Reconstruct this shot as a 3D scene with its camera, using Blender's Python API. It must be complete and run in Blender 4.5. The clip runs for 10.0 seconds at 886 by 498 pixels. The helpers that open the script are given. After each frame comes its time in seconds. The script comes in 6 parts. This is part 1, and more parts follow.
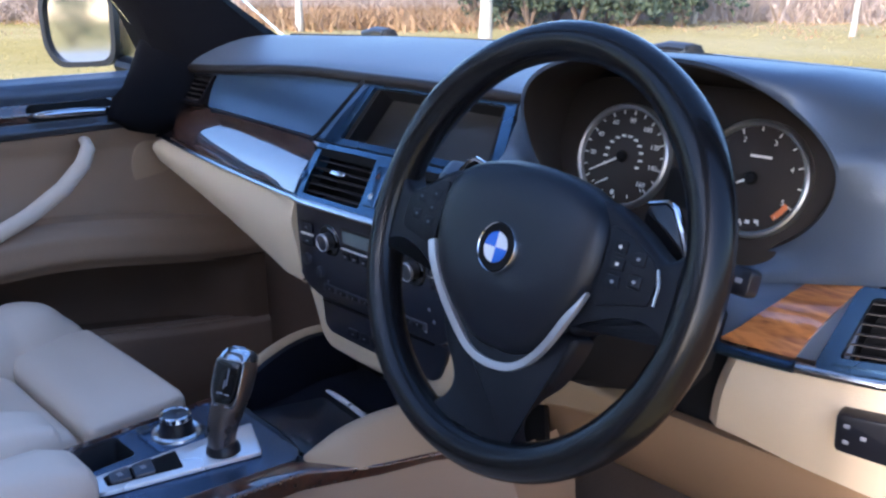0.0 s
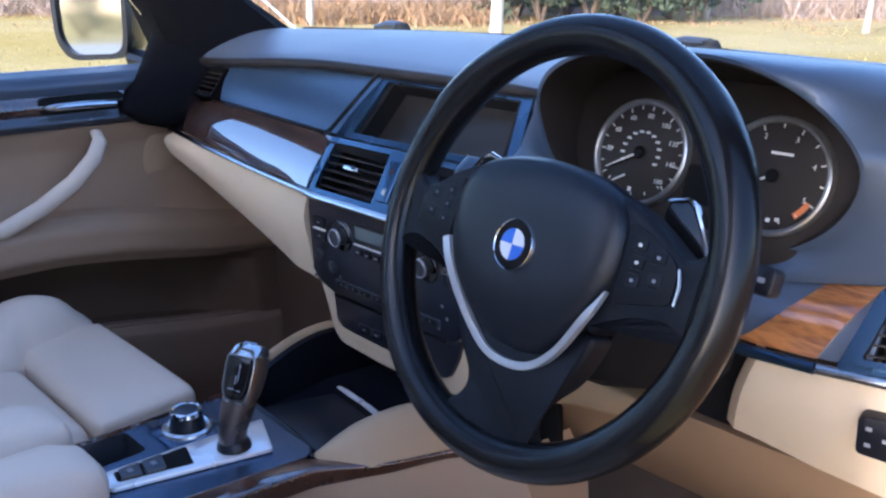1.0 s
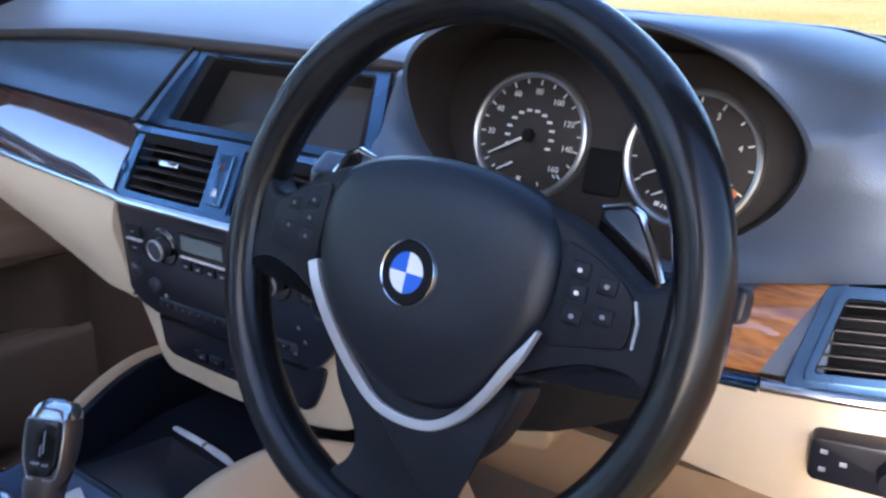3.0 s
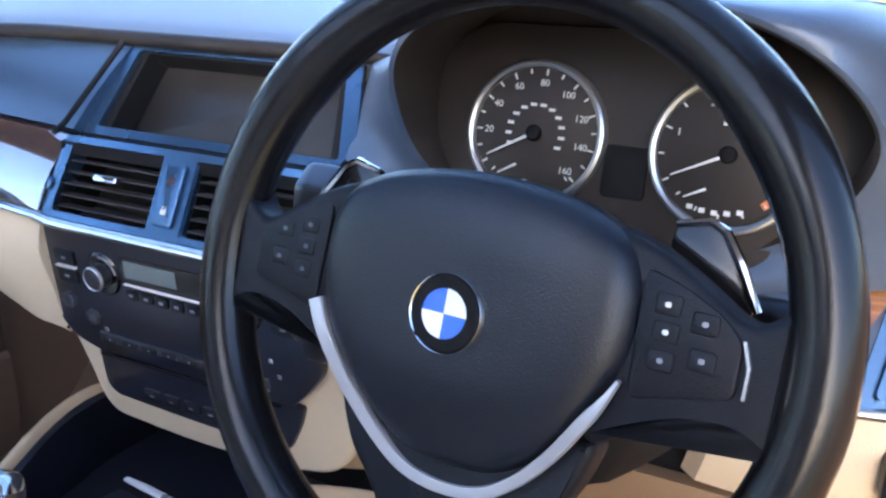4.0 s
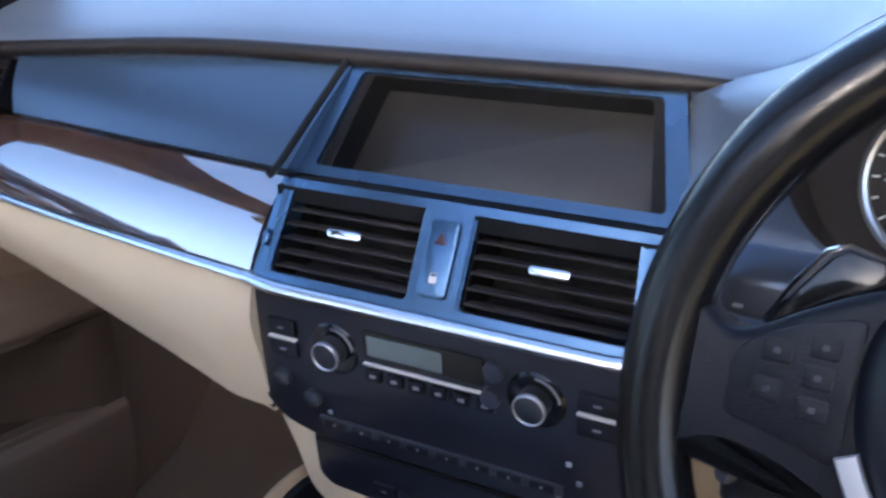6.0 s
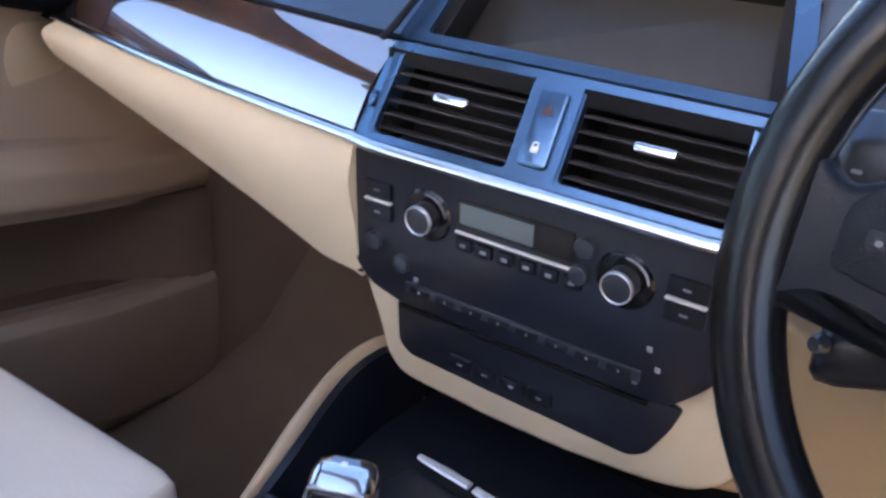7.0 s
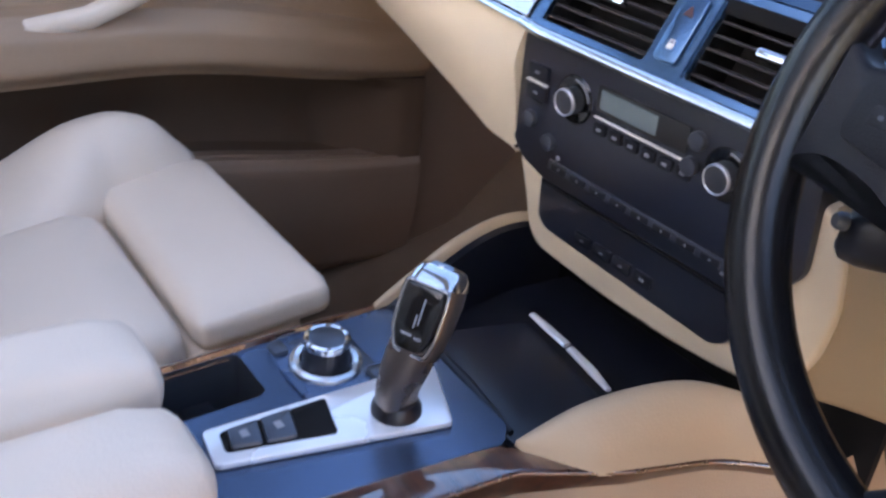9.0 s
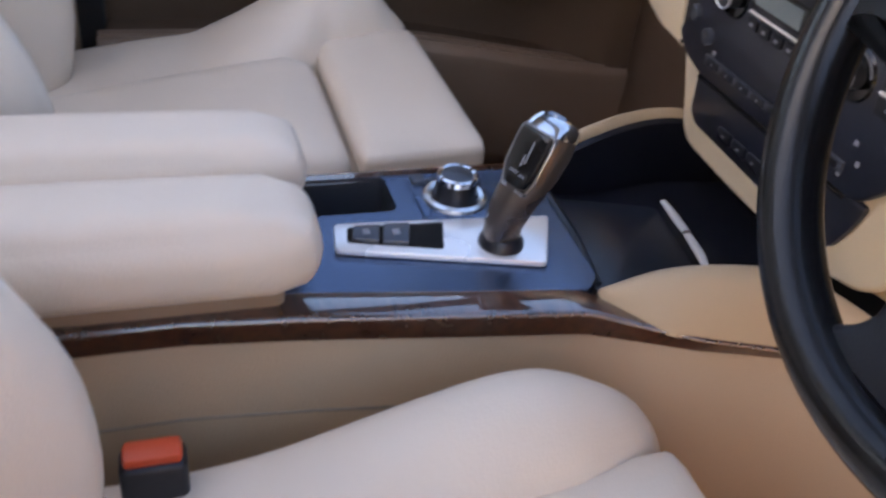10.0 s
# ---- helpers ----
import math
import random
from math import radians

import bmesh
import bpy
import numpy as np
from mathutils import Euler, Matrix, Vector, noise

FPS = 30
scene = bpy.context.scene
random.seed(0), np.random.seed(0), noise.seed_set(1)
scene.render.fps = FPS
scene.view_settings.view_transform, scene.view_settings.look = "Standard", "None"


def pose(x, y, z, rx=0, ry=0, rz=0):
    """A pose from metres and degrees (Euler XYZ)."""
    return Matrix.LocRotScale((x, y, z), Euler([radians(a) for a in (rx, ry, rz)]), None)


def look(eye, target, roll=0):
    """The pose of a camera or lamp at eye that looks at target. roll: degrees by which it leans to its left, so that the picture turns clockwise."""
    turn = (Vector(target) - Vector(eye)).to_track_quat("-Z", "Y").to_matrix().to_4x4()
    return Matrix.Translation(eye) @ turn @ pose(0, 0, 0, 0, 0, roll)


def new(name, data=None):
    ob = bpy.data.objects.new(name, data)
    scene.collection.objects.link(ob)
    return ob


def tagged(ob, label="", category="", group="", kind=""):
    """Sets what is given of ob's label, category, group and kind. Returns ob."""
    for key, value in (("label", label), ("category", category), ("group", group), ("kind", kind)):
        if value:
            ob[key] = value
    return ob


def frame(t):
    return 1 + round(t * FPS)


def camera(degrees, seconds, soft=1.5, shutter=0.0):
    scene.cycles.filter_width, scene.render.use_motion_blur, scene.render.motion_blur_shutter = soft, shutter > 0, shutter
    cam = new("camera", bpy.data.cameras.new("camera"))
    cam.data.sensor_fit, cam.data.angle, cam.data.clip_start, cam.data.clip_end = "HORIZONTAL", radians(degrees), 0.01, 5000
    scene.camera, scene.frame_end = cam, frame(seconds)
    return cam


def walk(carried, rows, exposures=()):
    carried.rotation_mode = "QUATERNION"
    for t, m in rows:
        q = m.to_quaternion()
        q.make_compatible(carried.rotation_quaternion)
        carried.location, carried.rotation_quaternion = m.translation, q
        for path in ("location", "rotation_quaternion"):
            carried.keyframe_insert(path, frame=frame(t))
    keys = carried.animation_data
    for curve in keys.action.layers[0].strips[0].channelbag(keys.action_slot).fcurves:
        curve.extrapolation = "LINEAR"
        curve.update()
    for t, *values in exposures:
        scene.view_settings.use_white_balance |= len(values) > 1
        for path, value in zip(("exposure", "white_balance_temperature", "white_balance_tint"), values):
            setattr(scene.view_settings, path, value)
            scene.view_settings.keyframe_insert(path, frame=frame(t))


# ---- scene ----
cam = camera(53.1, 10.0, soft=2.4, shutter=0.4)
PATH = [
    (0, (0.864, -0.53, 1.322), (-0.509, 0.797, 0.728), 0.1),
    (0.5, (0.858, -0.525, 1.32), (-0.534, 0.779, 0.717), 0.1),
    (1, (0.852, -0.526, 1.32), (-0.533, 0.784, 0.715), 0.3),
    (1.5, (0.836, -0.517, 1.32), (-0.515, 0.818, 0.693), 0.7),
    (2, (0.81, -0.488, 1.322), (-0.497, 0.864, 0.641), 1.5),
    (2.5, (0.758, -0.463, 1.312), (-0.443, 0.987, 0.637), 1.3),
    (2.7, (0.739, -0.442, 1.311), (-0.408, 1.049, 0.631), 1.0),
    (3.8, (0.585, -0.392, 1.306), (-0.299, 1.258, 0.601), -0.8),
    (4, (0.579, -0.372, 1.301), (-0.304, 1.271, 0.579), -0.4),
    (4.5, (0.521, -0.353, 1.323), (-0.342, 1.261, 0.518), -0.1),
    (5, (0.425, -0.333, 1.345), (-0.426, 1.3, 0.564), -1.2),
    (5.5, (0.333, -0.317, 1.332), (-0.48, 1.349, 0.581), -1.7),
    (6, (0.286, -0.331, 1.304), (-0.605, 1.296, 0.555), -1.2),
    (6.2, (0.287, -0.325, 1.291), (-0.66, 1.259, 0.52), -1.0),
    (7.3, (0.293, -0.373, 1.246), (-0.75, 1.083, 0.357), 4.3),
    (7.5, (0.306, -0.379, 1.246), (-0.763, 1.044, 0.333), 4.8),
    (8, (0.347, -0.386, 1.24), (-0.816, 0.931, 0.285), 5.2),
    (8.5, (0.39, -0.39, 1.243), (-0.86, 0.828, 0.267), 5.3),
    (9, (0.444, -0.389, 1.236), (-0.91, 0.702, 0.247), 6.6),
    (9.5, (0.521, -0.363, 1.233), (-0.934, 0.475, 0.146), 7.1),
    (10, (0.597, -0.344, 1.219), (-0.934, 0.24, 0.071), 7.4),
]
walk(cam, [(t, look(eye, target, roll)) for t, eye, target, roll in PATH], exposures=[(0, 1.9, 5600, 21), (2, 2.2, 5800, 22), (4, 2.75, 6150, 19), (4.5, 2.98, 6250, 19), (5.2, 2.6, 6200, 18), (6, 2.35, 6300, 20), (7.5, 2.8, 7000, 24), (9, 2.75, 7100, 24), (9.5, 2.55, 7050, 24), (10, 2.5, 7850, 25)])

# ---- light ----
world = bpy.data.worlds.new("sky")
scene.world = world
world.use_nodes = True
wn = world.node_tree.nodes
sky = wn.new("ShaderNodeTexSky")
sky.sky_type, sky.sun_disc = "NISHITA", False
sky.sun_elevation, sky.sun_rotation = radians(17), radians(168)
sky.air_density, sky.dust_density, sky.ozone_density = 1.0, 1.6, 3.0
wn["Background"].inputs["Strength"].default_value = 0.15
world.node_tree.links.new(sky.outputs[0], wn["Background"].inputs["Color"])
sun_data = bpy.data.lights.new("sun", "SUN")
sun_data.energy, sun_data.angle, sun_data.color = 1.5, radians(5.0), (1.0, 0.90, 0.76)
sun = new("sun", sun_data)
sun.matrix_world = look((1.99, -9.35, 2.92), (0, 0, 0))


# ---- materials ----
def shader(name):
    m = bpy.data.materials.new(name)
    m.use_nodes = True
    return m, m.node_tree.nodes, m.node_tree.links, m.node_tree.nodes["Principled BSDF"]


def surface(name, colour, rough=0.5, metal=0.0, grain=400.0, relief=0.1, vary=0.12, stain=5.0, coat=0.0, spec=0.5, dark=None):
    """Two scales of colour and gloss variation, and a fine grain in relief."""
    m, n, l, b = shader(name)
    co = n.new("ShaderNodeTexCoord")
    big = n.new("ShaderNodeTexNoise")
    big.inputs["Scale"].default_value, big.inputs["Detail"].default_value = stain, 5
    fine = n.new("ShaderNodeTexNoise")
    fine.inputs["Scale"].default_value, fine.inputs["Detail"].default_value = grain, 2
    for t in (big, fine):
        l.new(co.outputs["Object"], t.inputs["Vector"])
    mix = n.new("ShaderNodeMix")
    mix.data_type = "RGBA"
    lo = dark or tuple(c * (1 - vary) for c in colour)
    hi = tuple(min(1, c * (1 + vary)) for c in colour)
    mix.inputs[6].default_value, mix.inputs[7].default_value = (*lo, 1), (*hi, 1)
    add = n.new("ShaderNodeMath")
    add.operation = "MULTIPLY_ADD"
    add.inputs[1].default_value, add.inputs[2].default_value = 0.35, -0.17
    l.new(fine.outputs[0], add.inputs[0])
    add2 = n.new("ShaderNodeMath")
    add2.operation = "ADD"
    l.new(add.outputs[0], add2.inputs[0])
    l.new(big.outputs[0], add2.inputs[1])
    l.new(add2.outputs[0], mix.inputs[0])
    l.new(mix.outputs[2], b.inputs["Base Color"])
    rr = n.new("ShaderNodeMapRange")
    rr.inputs[3].default_value, rr.inputs[4].default_value = max(0.02, rough - 0.07), min(1, rough + 0.07)
    l.new(big.outputs[0], rr.inputs[0])
    l.new(rr.outputs[0], b.inputs["Roughness"])
    b.inputs["Metallic"].default_value = metal
    b.inputs["Specular IOR Level"].default_value = spec
    b.inputs["Coat Weight"].default_value = coat
    b.inputs["Coat Roughness"].default_value = 0.04
    if relief > 0:
        bump = n.new("ShaderNodeBump")
        bump.inputs["Strength"].default_value, bump.inputs["Distance"].default_value = relief, 0.002
        l.new(fine.outputs[0], bump.inputs["Height"])
        l.new(bump.outputs[0], b.inputs["Normal"])
    return m


def leather(name, colour, rough, fold=0.25, vary=0.08):
    """Grained hide: a cell grain, and slow creases."""
    m, n, l, b = shader(name)
    co = n.new("ShaderNodeTexCoord")
    cells = n.new("ShaderNodeTexVoronoi")
    cells.inputs["Scale"].default_value = 420
    crease = n.new("ShaderNodeTexNoise")
    crease.inputs["Scale"].default_value, crease.inputs["Detail"].default_value, crease.inputs["Distortion"].default_value = 14, 6, 1.2
    tone = n.new("ShaderNodeTexNoise")
    tone.inputs["Scale"].default_value, tone.inputs["Detail"].default_value = 4, 4
    for t in (cells, crease, tone):
        l.new(co.outputs["Object"], t.inputs["Vector"])
    mix = n.new("ShaderNodeMix")
    mix.data_type = "RGBA"
    mix.inputs[6].default_value = (*[c * (1 - vary) for c in colour], 1)
    mix.inputs[7].default_value = (*[min(1, c * (1 + vary)) for c in colour], 1)
    l.new(tone.outputs[0], mix.inputs[0])
    l.new(mix.outputs[2], b.inputs["Base Color"])
    rr = n.new("ShaderNodeMapRange")
    rr.inputs[3].default_value, rr.inputs[4].default_value = rough - 0.08, rough + 0.08
    l.new(crease.outputs[0], rr.inputs[0])
    l.new(rr.outputs[0], b.inputs["Roughness"])
    b1 = n.new("ShaderNodeBump")
    b1.inputs["Strength"].default_value, b1.inputs["Distance"].default_value = fold, 0.006
    l.new(crease.outputs[0], b1.inputs["Height"])
    b2 = n.new("ShaderNodeBump")
    b2.inputs["Strength"].default_value, b2.inputs["Distance"].default_value = 0.18, 0.0008
    l.new(cells.outputs[0], b2.inputs["Height"])
    l.new(b1.outputs[0], b2.inputs["Normal"])
    l.new(b2.outputs[0], b.inputs["Normal"])
    return m


def burl(name, light, deep, scale=1.0, gloss=1.8):
    """Lacquered veneer: figured bands along x, small eyes, a clear coat on top."""
    m, n, l, b = shader(name)
    co = n.new("ShaderNodeTexCoord")
    mp = n.new("ShaderNodeMapping")
    mp.inputs["Scale"].default_value = (6 * scale, 28 * scale, 28 * scale)
    l.new(co.outputs["Object"], mp.inputs["Vector"])
    fig = n.new("ShaderNodeTexNoise")
    fig.inputs["Scale"].default_value, fig.inputs["Detail"].default_value, fig.inputs["Distortion"].default_value = 1.6, 8, 1.8
    l.new(mp.outputs[0], fig.inputs["Vector"])
    eye = n.new("ShaderNodeTexVoronoi")
    eye.inputs["Scale"].default_value = 9
    l.new(mp.outputs[0], eye.inputs["Vector"])
    add = n.new("ShaderNodeMath")
    add.operation = "MULTIPLY_ADD"
    add.inputs[1].default_value = 0.18
    l.new(eye.outputs[0], add.inputs[0])
    l.new(fig.outputs[0], add.inputs[2])
    ramp = n.new("ShaderNodeValToRGB")
    e = ramp.color_ramp.elements
    e[0].position, e[0].color = 0.36, (*deep, 1)
    e[1].position, e[1].color = 0.74, (*light, 1)
    l.new(add.outputs[0], ramp.inputs[0])
    l.new(ramp.outputs[0], b.inputs["Base Color"])
    b.inputs["Roughness"].default_value = 0.35
    b.inputs["Coat Weight"].default_value, b.inputs["Coat Roughness"].default_value, b.inputs["Coat IOR"].default_value = 1.0, 0.03, gloss
    wave = n.new("ShaderNodeTexNoise")
    wave.inputs["Scale"].default_value = 9
    l.new(co.outputs["Object"], wave.inputs["Vector"])
    bump = n.new("ShaderNodeBump")
    bump.inputs["Strength"].default_value, bump.inputs["Distance"].default_value = 0.12, 0.004
    l.new(wave.outputs[0], bump.inputs["Height"])
    l.new(bump.outputs[0], b.inputs["Coat Normal"])
    return m


def glass(name, tint=(0.95, 0.98, 0.97)):
    m, n, l, b = shader(name)
    b.inputs["Base Color"].default_value = (*tint, 1)
    b.inputs["Transmission Weight"].default_value, b.inputs["Roughness"].default_value, b.inputs["IOR"].default_value = 1, 0.0, 1.1
    return m


SOFT_BLACK = surface("soft_black_plastic", (0.024, 0.027, 0.034), 0.32, grain=900, relief=0.15, vary=0.15, spec=0.9)
# Dash top and glovebox panel: reflected sky blue is mixed into the base colour.
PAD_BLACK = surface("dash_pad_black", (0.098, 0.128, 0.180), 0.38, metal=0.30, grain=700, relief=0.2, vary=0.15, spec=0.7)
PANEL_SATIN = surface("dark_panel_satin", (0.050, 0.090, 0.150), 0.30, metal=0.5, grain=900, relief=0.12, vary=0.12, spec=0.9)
EDGE = surface("brown_black_vinyl", (0.009, 0.007, 0.007), 0.55, grain=700, relief=0.15, vary=0.15, spec=0.3)
HARD_BLACK = surface("hard_black_plastic", (0.006, 0.007, 0.012), 0.36, grain=500, relief=0.06, vary=0.2, spec=0.55)
DEEP_BLACK = surface("deep_black", (0.006, 0.006, 0.007), 0.7, grain=300, relief=0.05, vary=0.2, spec=0.2)
GLOSS_BLACK = surface("gloss_black", (0.008, 0.008, 0.009), 0.12, grain=200, relief=0.0, vary=0.2)
# Graphite tinted with the blue sky it reflects; GRAPHITE is the plain one.
BEZEL = surface("sky_tinted_graphite_paint", (0.080, 0.150, 0.240), 0.27, metal=0.9, grain=800, relief=0.06, vary=0.1)
GRAPHITE = surface("graphite_satin_paint", (0.10, 0.11, 0.13), 0.30, metal=0.7, grain=800, relief=0.06, vary=0.1)
WHEEL_HIDE = surface("black_wheel_leather", (0.006, 0.006, 0.007), 0.24, grain=420, relief=0.08, vary=0.12, stain=14, spec=0.38)
PAD_HIDE = surface("wheel_pad_plastic", (0.006, 0.008, 0.014), 0.36, grain=900, relief=0.2, vary=0.12, spec=0.5)
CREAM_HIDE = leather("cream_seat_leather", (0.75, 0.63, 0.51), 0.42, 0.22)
# Cream leather browned in its base colour for the dim light on the door.
CREAM_HIDE_SHADED = leather("shaded_cream_leather", (0.36, 0.24, 0.155), 0.5, 0.12)
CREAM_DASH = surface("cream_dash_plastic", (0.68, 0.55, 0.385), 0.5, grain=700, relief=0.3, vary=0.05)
FASCIA = surface("satin_black_fascia", (0.010, 0.012, 0.021), 0.30, grain=500, relief=0.08, vary=0.2, spec=0.85)
SPOKE = surface("wheel_spoke_plastic", (0.006, 0.007, 0.011), 0.46, grain=900, relief=0.2, vary=0.12, spec=0.28)
# Lower door trim, its beige taken down to brown for shade.
POCKET = surface("shaded_door_plastic", (0.27, 0.178, 0.120), 0.6, grain=600, relief=0.25, vary=0.08)
# The recess shadows itself; that darkness is in this colour.
RECESS = surface("shaded_recess_brown", (0.150, 0.096, 0.064), 0.9, grain=400, relief=0.5, vary=0.15, spec=0.1)
# Beige trim, darker here for the shadow under the column.
KNEE = surface("shaded_knee_plastic", (0.31, 0.195, 0.108), 0.55, grain=600, relief=0.25, vary=0.06)
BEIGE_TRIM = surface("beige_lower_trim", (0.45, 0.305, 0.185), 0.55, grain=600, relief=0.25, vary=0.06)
# Cream dash plastic with the steering wheel's shade mixed into its colour.
CREAM_DASH_SHADED = surface("shaded_dash_plastic", (0.38, 0.255, 0.135), 0.5, grain=700, relief=0.3, vary=0.05)
MATT_SILVER = surface("matt_silver_paint", (0.62, 0.63, 0.66), 0.42, metal=0.75, grain=700, relief=0.03, vary=0.05)
# Dark deck; its blue stands in for the reflected sky.
DECK = surface("sky_tinted_satin_deck", (0.095, 0.145, 0.235), 0.26, metal=0.75, grain=800, relief=0.05, vary=0.12)
PILLAR = surface("black_pillar_cloth", (0.005, 0.005, 0.007), 0.85, grain=600, relief=0.3, vary=0.2, spec=0.1)
HAZARD = surface("dim_red_print", (0.07, 0.02, 0.022), 0.5, grain=300, relief=0.0, vary=0.05)
CARPET = surface("beige_carpet", (0.175, 0.120, 0.082), 0.95, grain=350, relief=0.9, vary=0.25, spec=0.1)
CREAM_TAN = leather("tan_pad_leather", (0.48, 0.35, 0.225), 0.48, 0.12)
STITCH = surface("seam_shadow_thread", (0.25, 0.20, 0.15), 0.8, grain=500, relief=0.2)
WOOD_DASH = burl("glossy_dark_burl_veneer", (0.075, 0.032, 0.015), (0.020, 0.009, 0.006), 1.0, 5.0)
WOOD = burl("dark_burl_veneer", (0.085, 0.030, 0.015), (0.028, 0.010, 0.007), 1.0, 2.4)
# The same veneer again, with the sun on it put into the colour.
WOOD_LIT = burl("sunlit_burl_veneer", (0.50, 0.20, 0.06), (0.16, 0.05, 0.018), 1.3)
CHROME = surface("chrome", (0.82, 0.83, 0.85), 0.12, metal=1.0, grain=100, relief=0.0, vary=0.04)
DARK_CHROME = surface("dark_chrome", (0.36, 0.36, 0.37), 0.20, metal=1.0, grain=100, relief=0.0, vary=0.06)
SATIN = surface("satin_silver", (0.82, 0.84, 0.86), 0.25, metal=1.0, grain=600, relief=0.03, vary=0.05)
# Black lid with a bluish sky sheen put into the base.
LID = surface("sky_tinted_satin_lid", (0.010, 0.013, 0.022), 0.30, metal=0.2, grain=700, relief=0.04, vary=0.15, spec=0.8)
PLATE = surface("bright_satin_plate", (0.95, 0.96, 0.97), 0.26, metal=0.55, grain=600, relief=0.03, vary=0.03)
GEAR_TRIM = surface("brushed_bronze_grey", (0.20, 0.168, 0.150), 0.28, metal=0.8, grain=400, relief=0.03, vary=0.08)
RING = surface("gauge_ring_silver", (0.58, 0.58, 0.57), 0.32, metal=0.9, grain=200, relief=0.0, vary=0.04)
# Brown-black lifted for the veil of reflection on the gauge glass.
DIAL = surface("dial_brown_black_veiled", (0.030, 0.023, 0.019), 0.5, grain=300, relief=0.0, vary=0.2, spec=0.3)
PRINT = surface("white_print", (0.80, 0.78, 0.74), 0.5, grain=300, relief=0.0, vary=0.03)
PRINT_DIM = surface("grey_print", (0.28, 0.29, 0.32), 0.5, grain=300, relief=0.0, vary=0.05)
ORANGE = surface("orange_print", (0.70, 0.20, 0.06), 0.5, grain=300, relief=0.0, vary=0.05)
BLUE = surface("enamel_blue", (0.02, 0.13, 0.62), 0.15, grain=200, relief=0.0, vary=0.03)
BLUE_GREY = surface("blue_grey_button", (0.16, 0.24, 0.34), 0.3, grain=300, relief=0.0, vary=0.05)
WHITE = surface("enamel_white", (0.80, 0.82, 0.85), 0.15, grain=200, relief=0.0, vary=0.03)
RED = surface("red_release_button", (0.62, 0.07, 0.02), 0.4, grain=300, relief=0.05, vary=0.06)
SCREEN = surface("dark_display_glass", (0.020, 0.019, 0.018), 0.38, grain=100, relief=0.0, vary=0.15, spec=0.4)
LCD = surface("grey_green_lcd", (0.13, 0.165, 0.17), 0.12, grain=200, relief=0.0, vary=0.06)
HEADLINER = surface("grey_headliner", (0.20, 0.19, 0.18), 0.95, grain=500, relief=0.4, vary=0.05)
PAINT = surface("black_car_paint", (0.010, 0.011, 0.014), 0.25, grain=100, relief=0.0, vary=0.1, coat=1.0)
RUBBER = surface("black_rubber", (0.012, 0.012, 0.012), 0.7, grain=400, relief=0.2, vary=0.2)
MIRROR = surface("mirror_glass", (0.90, 0.92, 0.93), 0.02, metal=1.0, grain=50, relief=0.0, vary=0.01)
PANE = glass("clear_car_glass")


# ---- geometry ----
def smooth(a, b, x):
    t = min(1.0, max(0.0, (x - a) / (b - a)))
    return t * t * (3 - 2 * t)


def lerp(a, b, t):
    return a + (b - a) * t


def curve_at(keys, x):
    """Smooth values between rows (x, value, value, ...)."""
    if x <= keys[0][0]:
        return keys[0][1:]
    for p, q in zip(keys, keys[1:]):
        if x <= q[0]:
            t = (x - p[0]) / (q[0] - p[0])
            return tuple(lerp(a, b, t) for a, b in zip(p[1:], q[1:]))
    return keys[-1][1:]


def axes(origin, x, y):
    """A frame with local x and y along the given ways; z is their cross product."""
    x, y = Vector(x).normalized(), Vector(y).normalized()
    z = x.cross(y).normalized()
    y = z.cross(x)
    m = Matrix((x, y, z)).transposed().to_4x4()
    m.translation = origin
    return m


def thing(name, at, label, category, group="", kind=""):
    ob = new(name)
    ob.empty_display_size = 0.05
    ob.location = at
    return tagged(ob, label, category, group, kind)


def to_mesh(name, bm, mat, sharp=38):
    bmesh.ops.recalc_face_normals(bm, faces=bm.faces)
    me = bpy.data.meshes.new(name)
    bm.to_mesh(me)
    bm.free()
    for p in me.polygons:
        p.use_smooth = True
    me.set_sharp_from_angle(angle=radians(sharp))
    me.materials.append(mat)
    return me


def world_at(ob):
    m = Matrix.Translation(ob.location)
    while ob.parent:
        ob = ob.parent
        m = Matrix.Translation(ob.location) @ m
    return m.translation


def part(name, bm, mat, parent, label="", m=None, sharp=38):
    """One mesh object under a thing or a part, from a bmesh in world places (or in the frame m)."""
    if m is not None:
        bmesh.ops.transform(bm, matrix=m, verts=bm.verts)
    base = world_at(parent) if parent else Vector((0, 0, 0))
    bmesh.ops.translate(bm, vec=-base, verts=bm.verts)
    ob = new(name, to_mesh(name, bm, mat, sharp))
    if parent:
        ob.parent = parent
    if label:
        ob["label"] = label
    return ob


def whole(name, bm, mat, label, category, group="", kind="", m=None, sharp=38):
    if m is not None:
        bmesh.ops.transform(bm, matrix=m, verts=bm.verts)
    return tagged(new(name, to_mesh(name, bm, mat, sharp)), label, category, group, kind)


def box(x0, x1, y0, y1, z0, z1, bevel=0.003, seg=2):
    bm = bmesh.new()
    bmesh.ops.create_cube(bm, size=1.0)
    bmesh.ops.transform(bm, matrix=Matrix.Translation(((x0 + x1) / 2, (y0 + y1) / 2, (z0 + z1) / 2)) @ Matrix.Diagonal((x1 - x0, y1 - y0, z1 - z0, 1)), verts=bm.verts)
    if bevel > 0:
        bmesh.ops.bevel(bm, geom=list(bm.edges), offset=bevel, segments=seg, profile=0.5, affect="EDGES")
    return bm


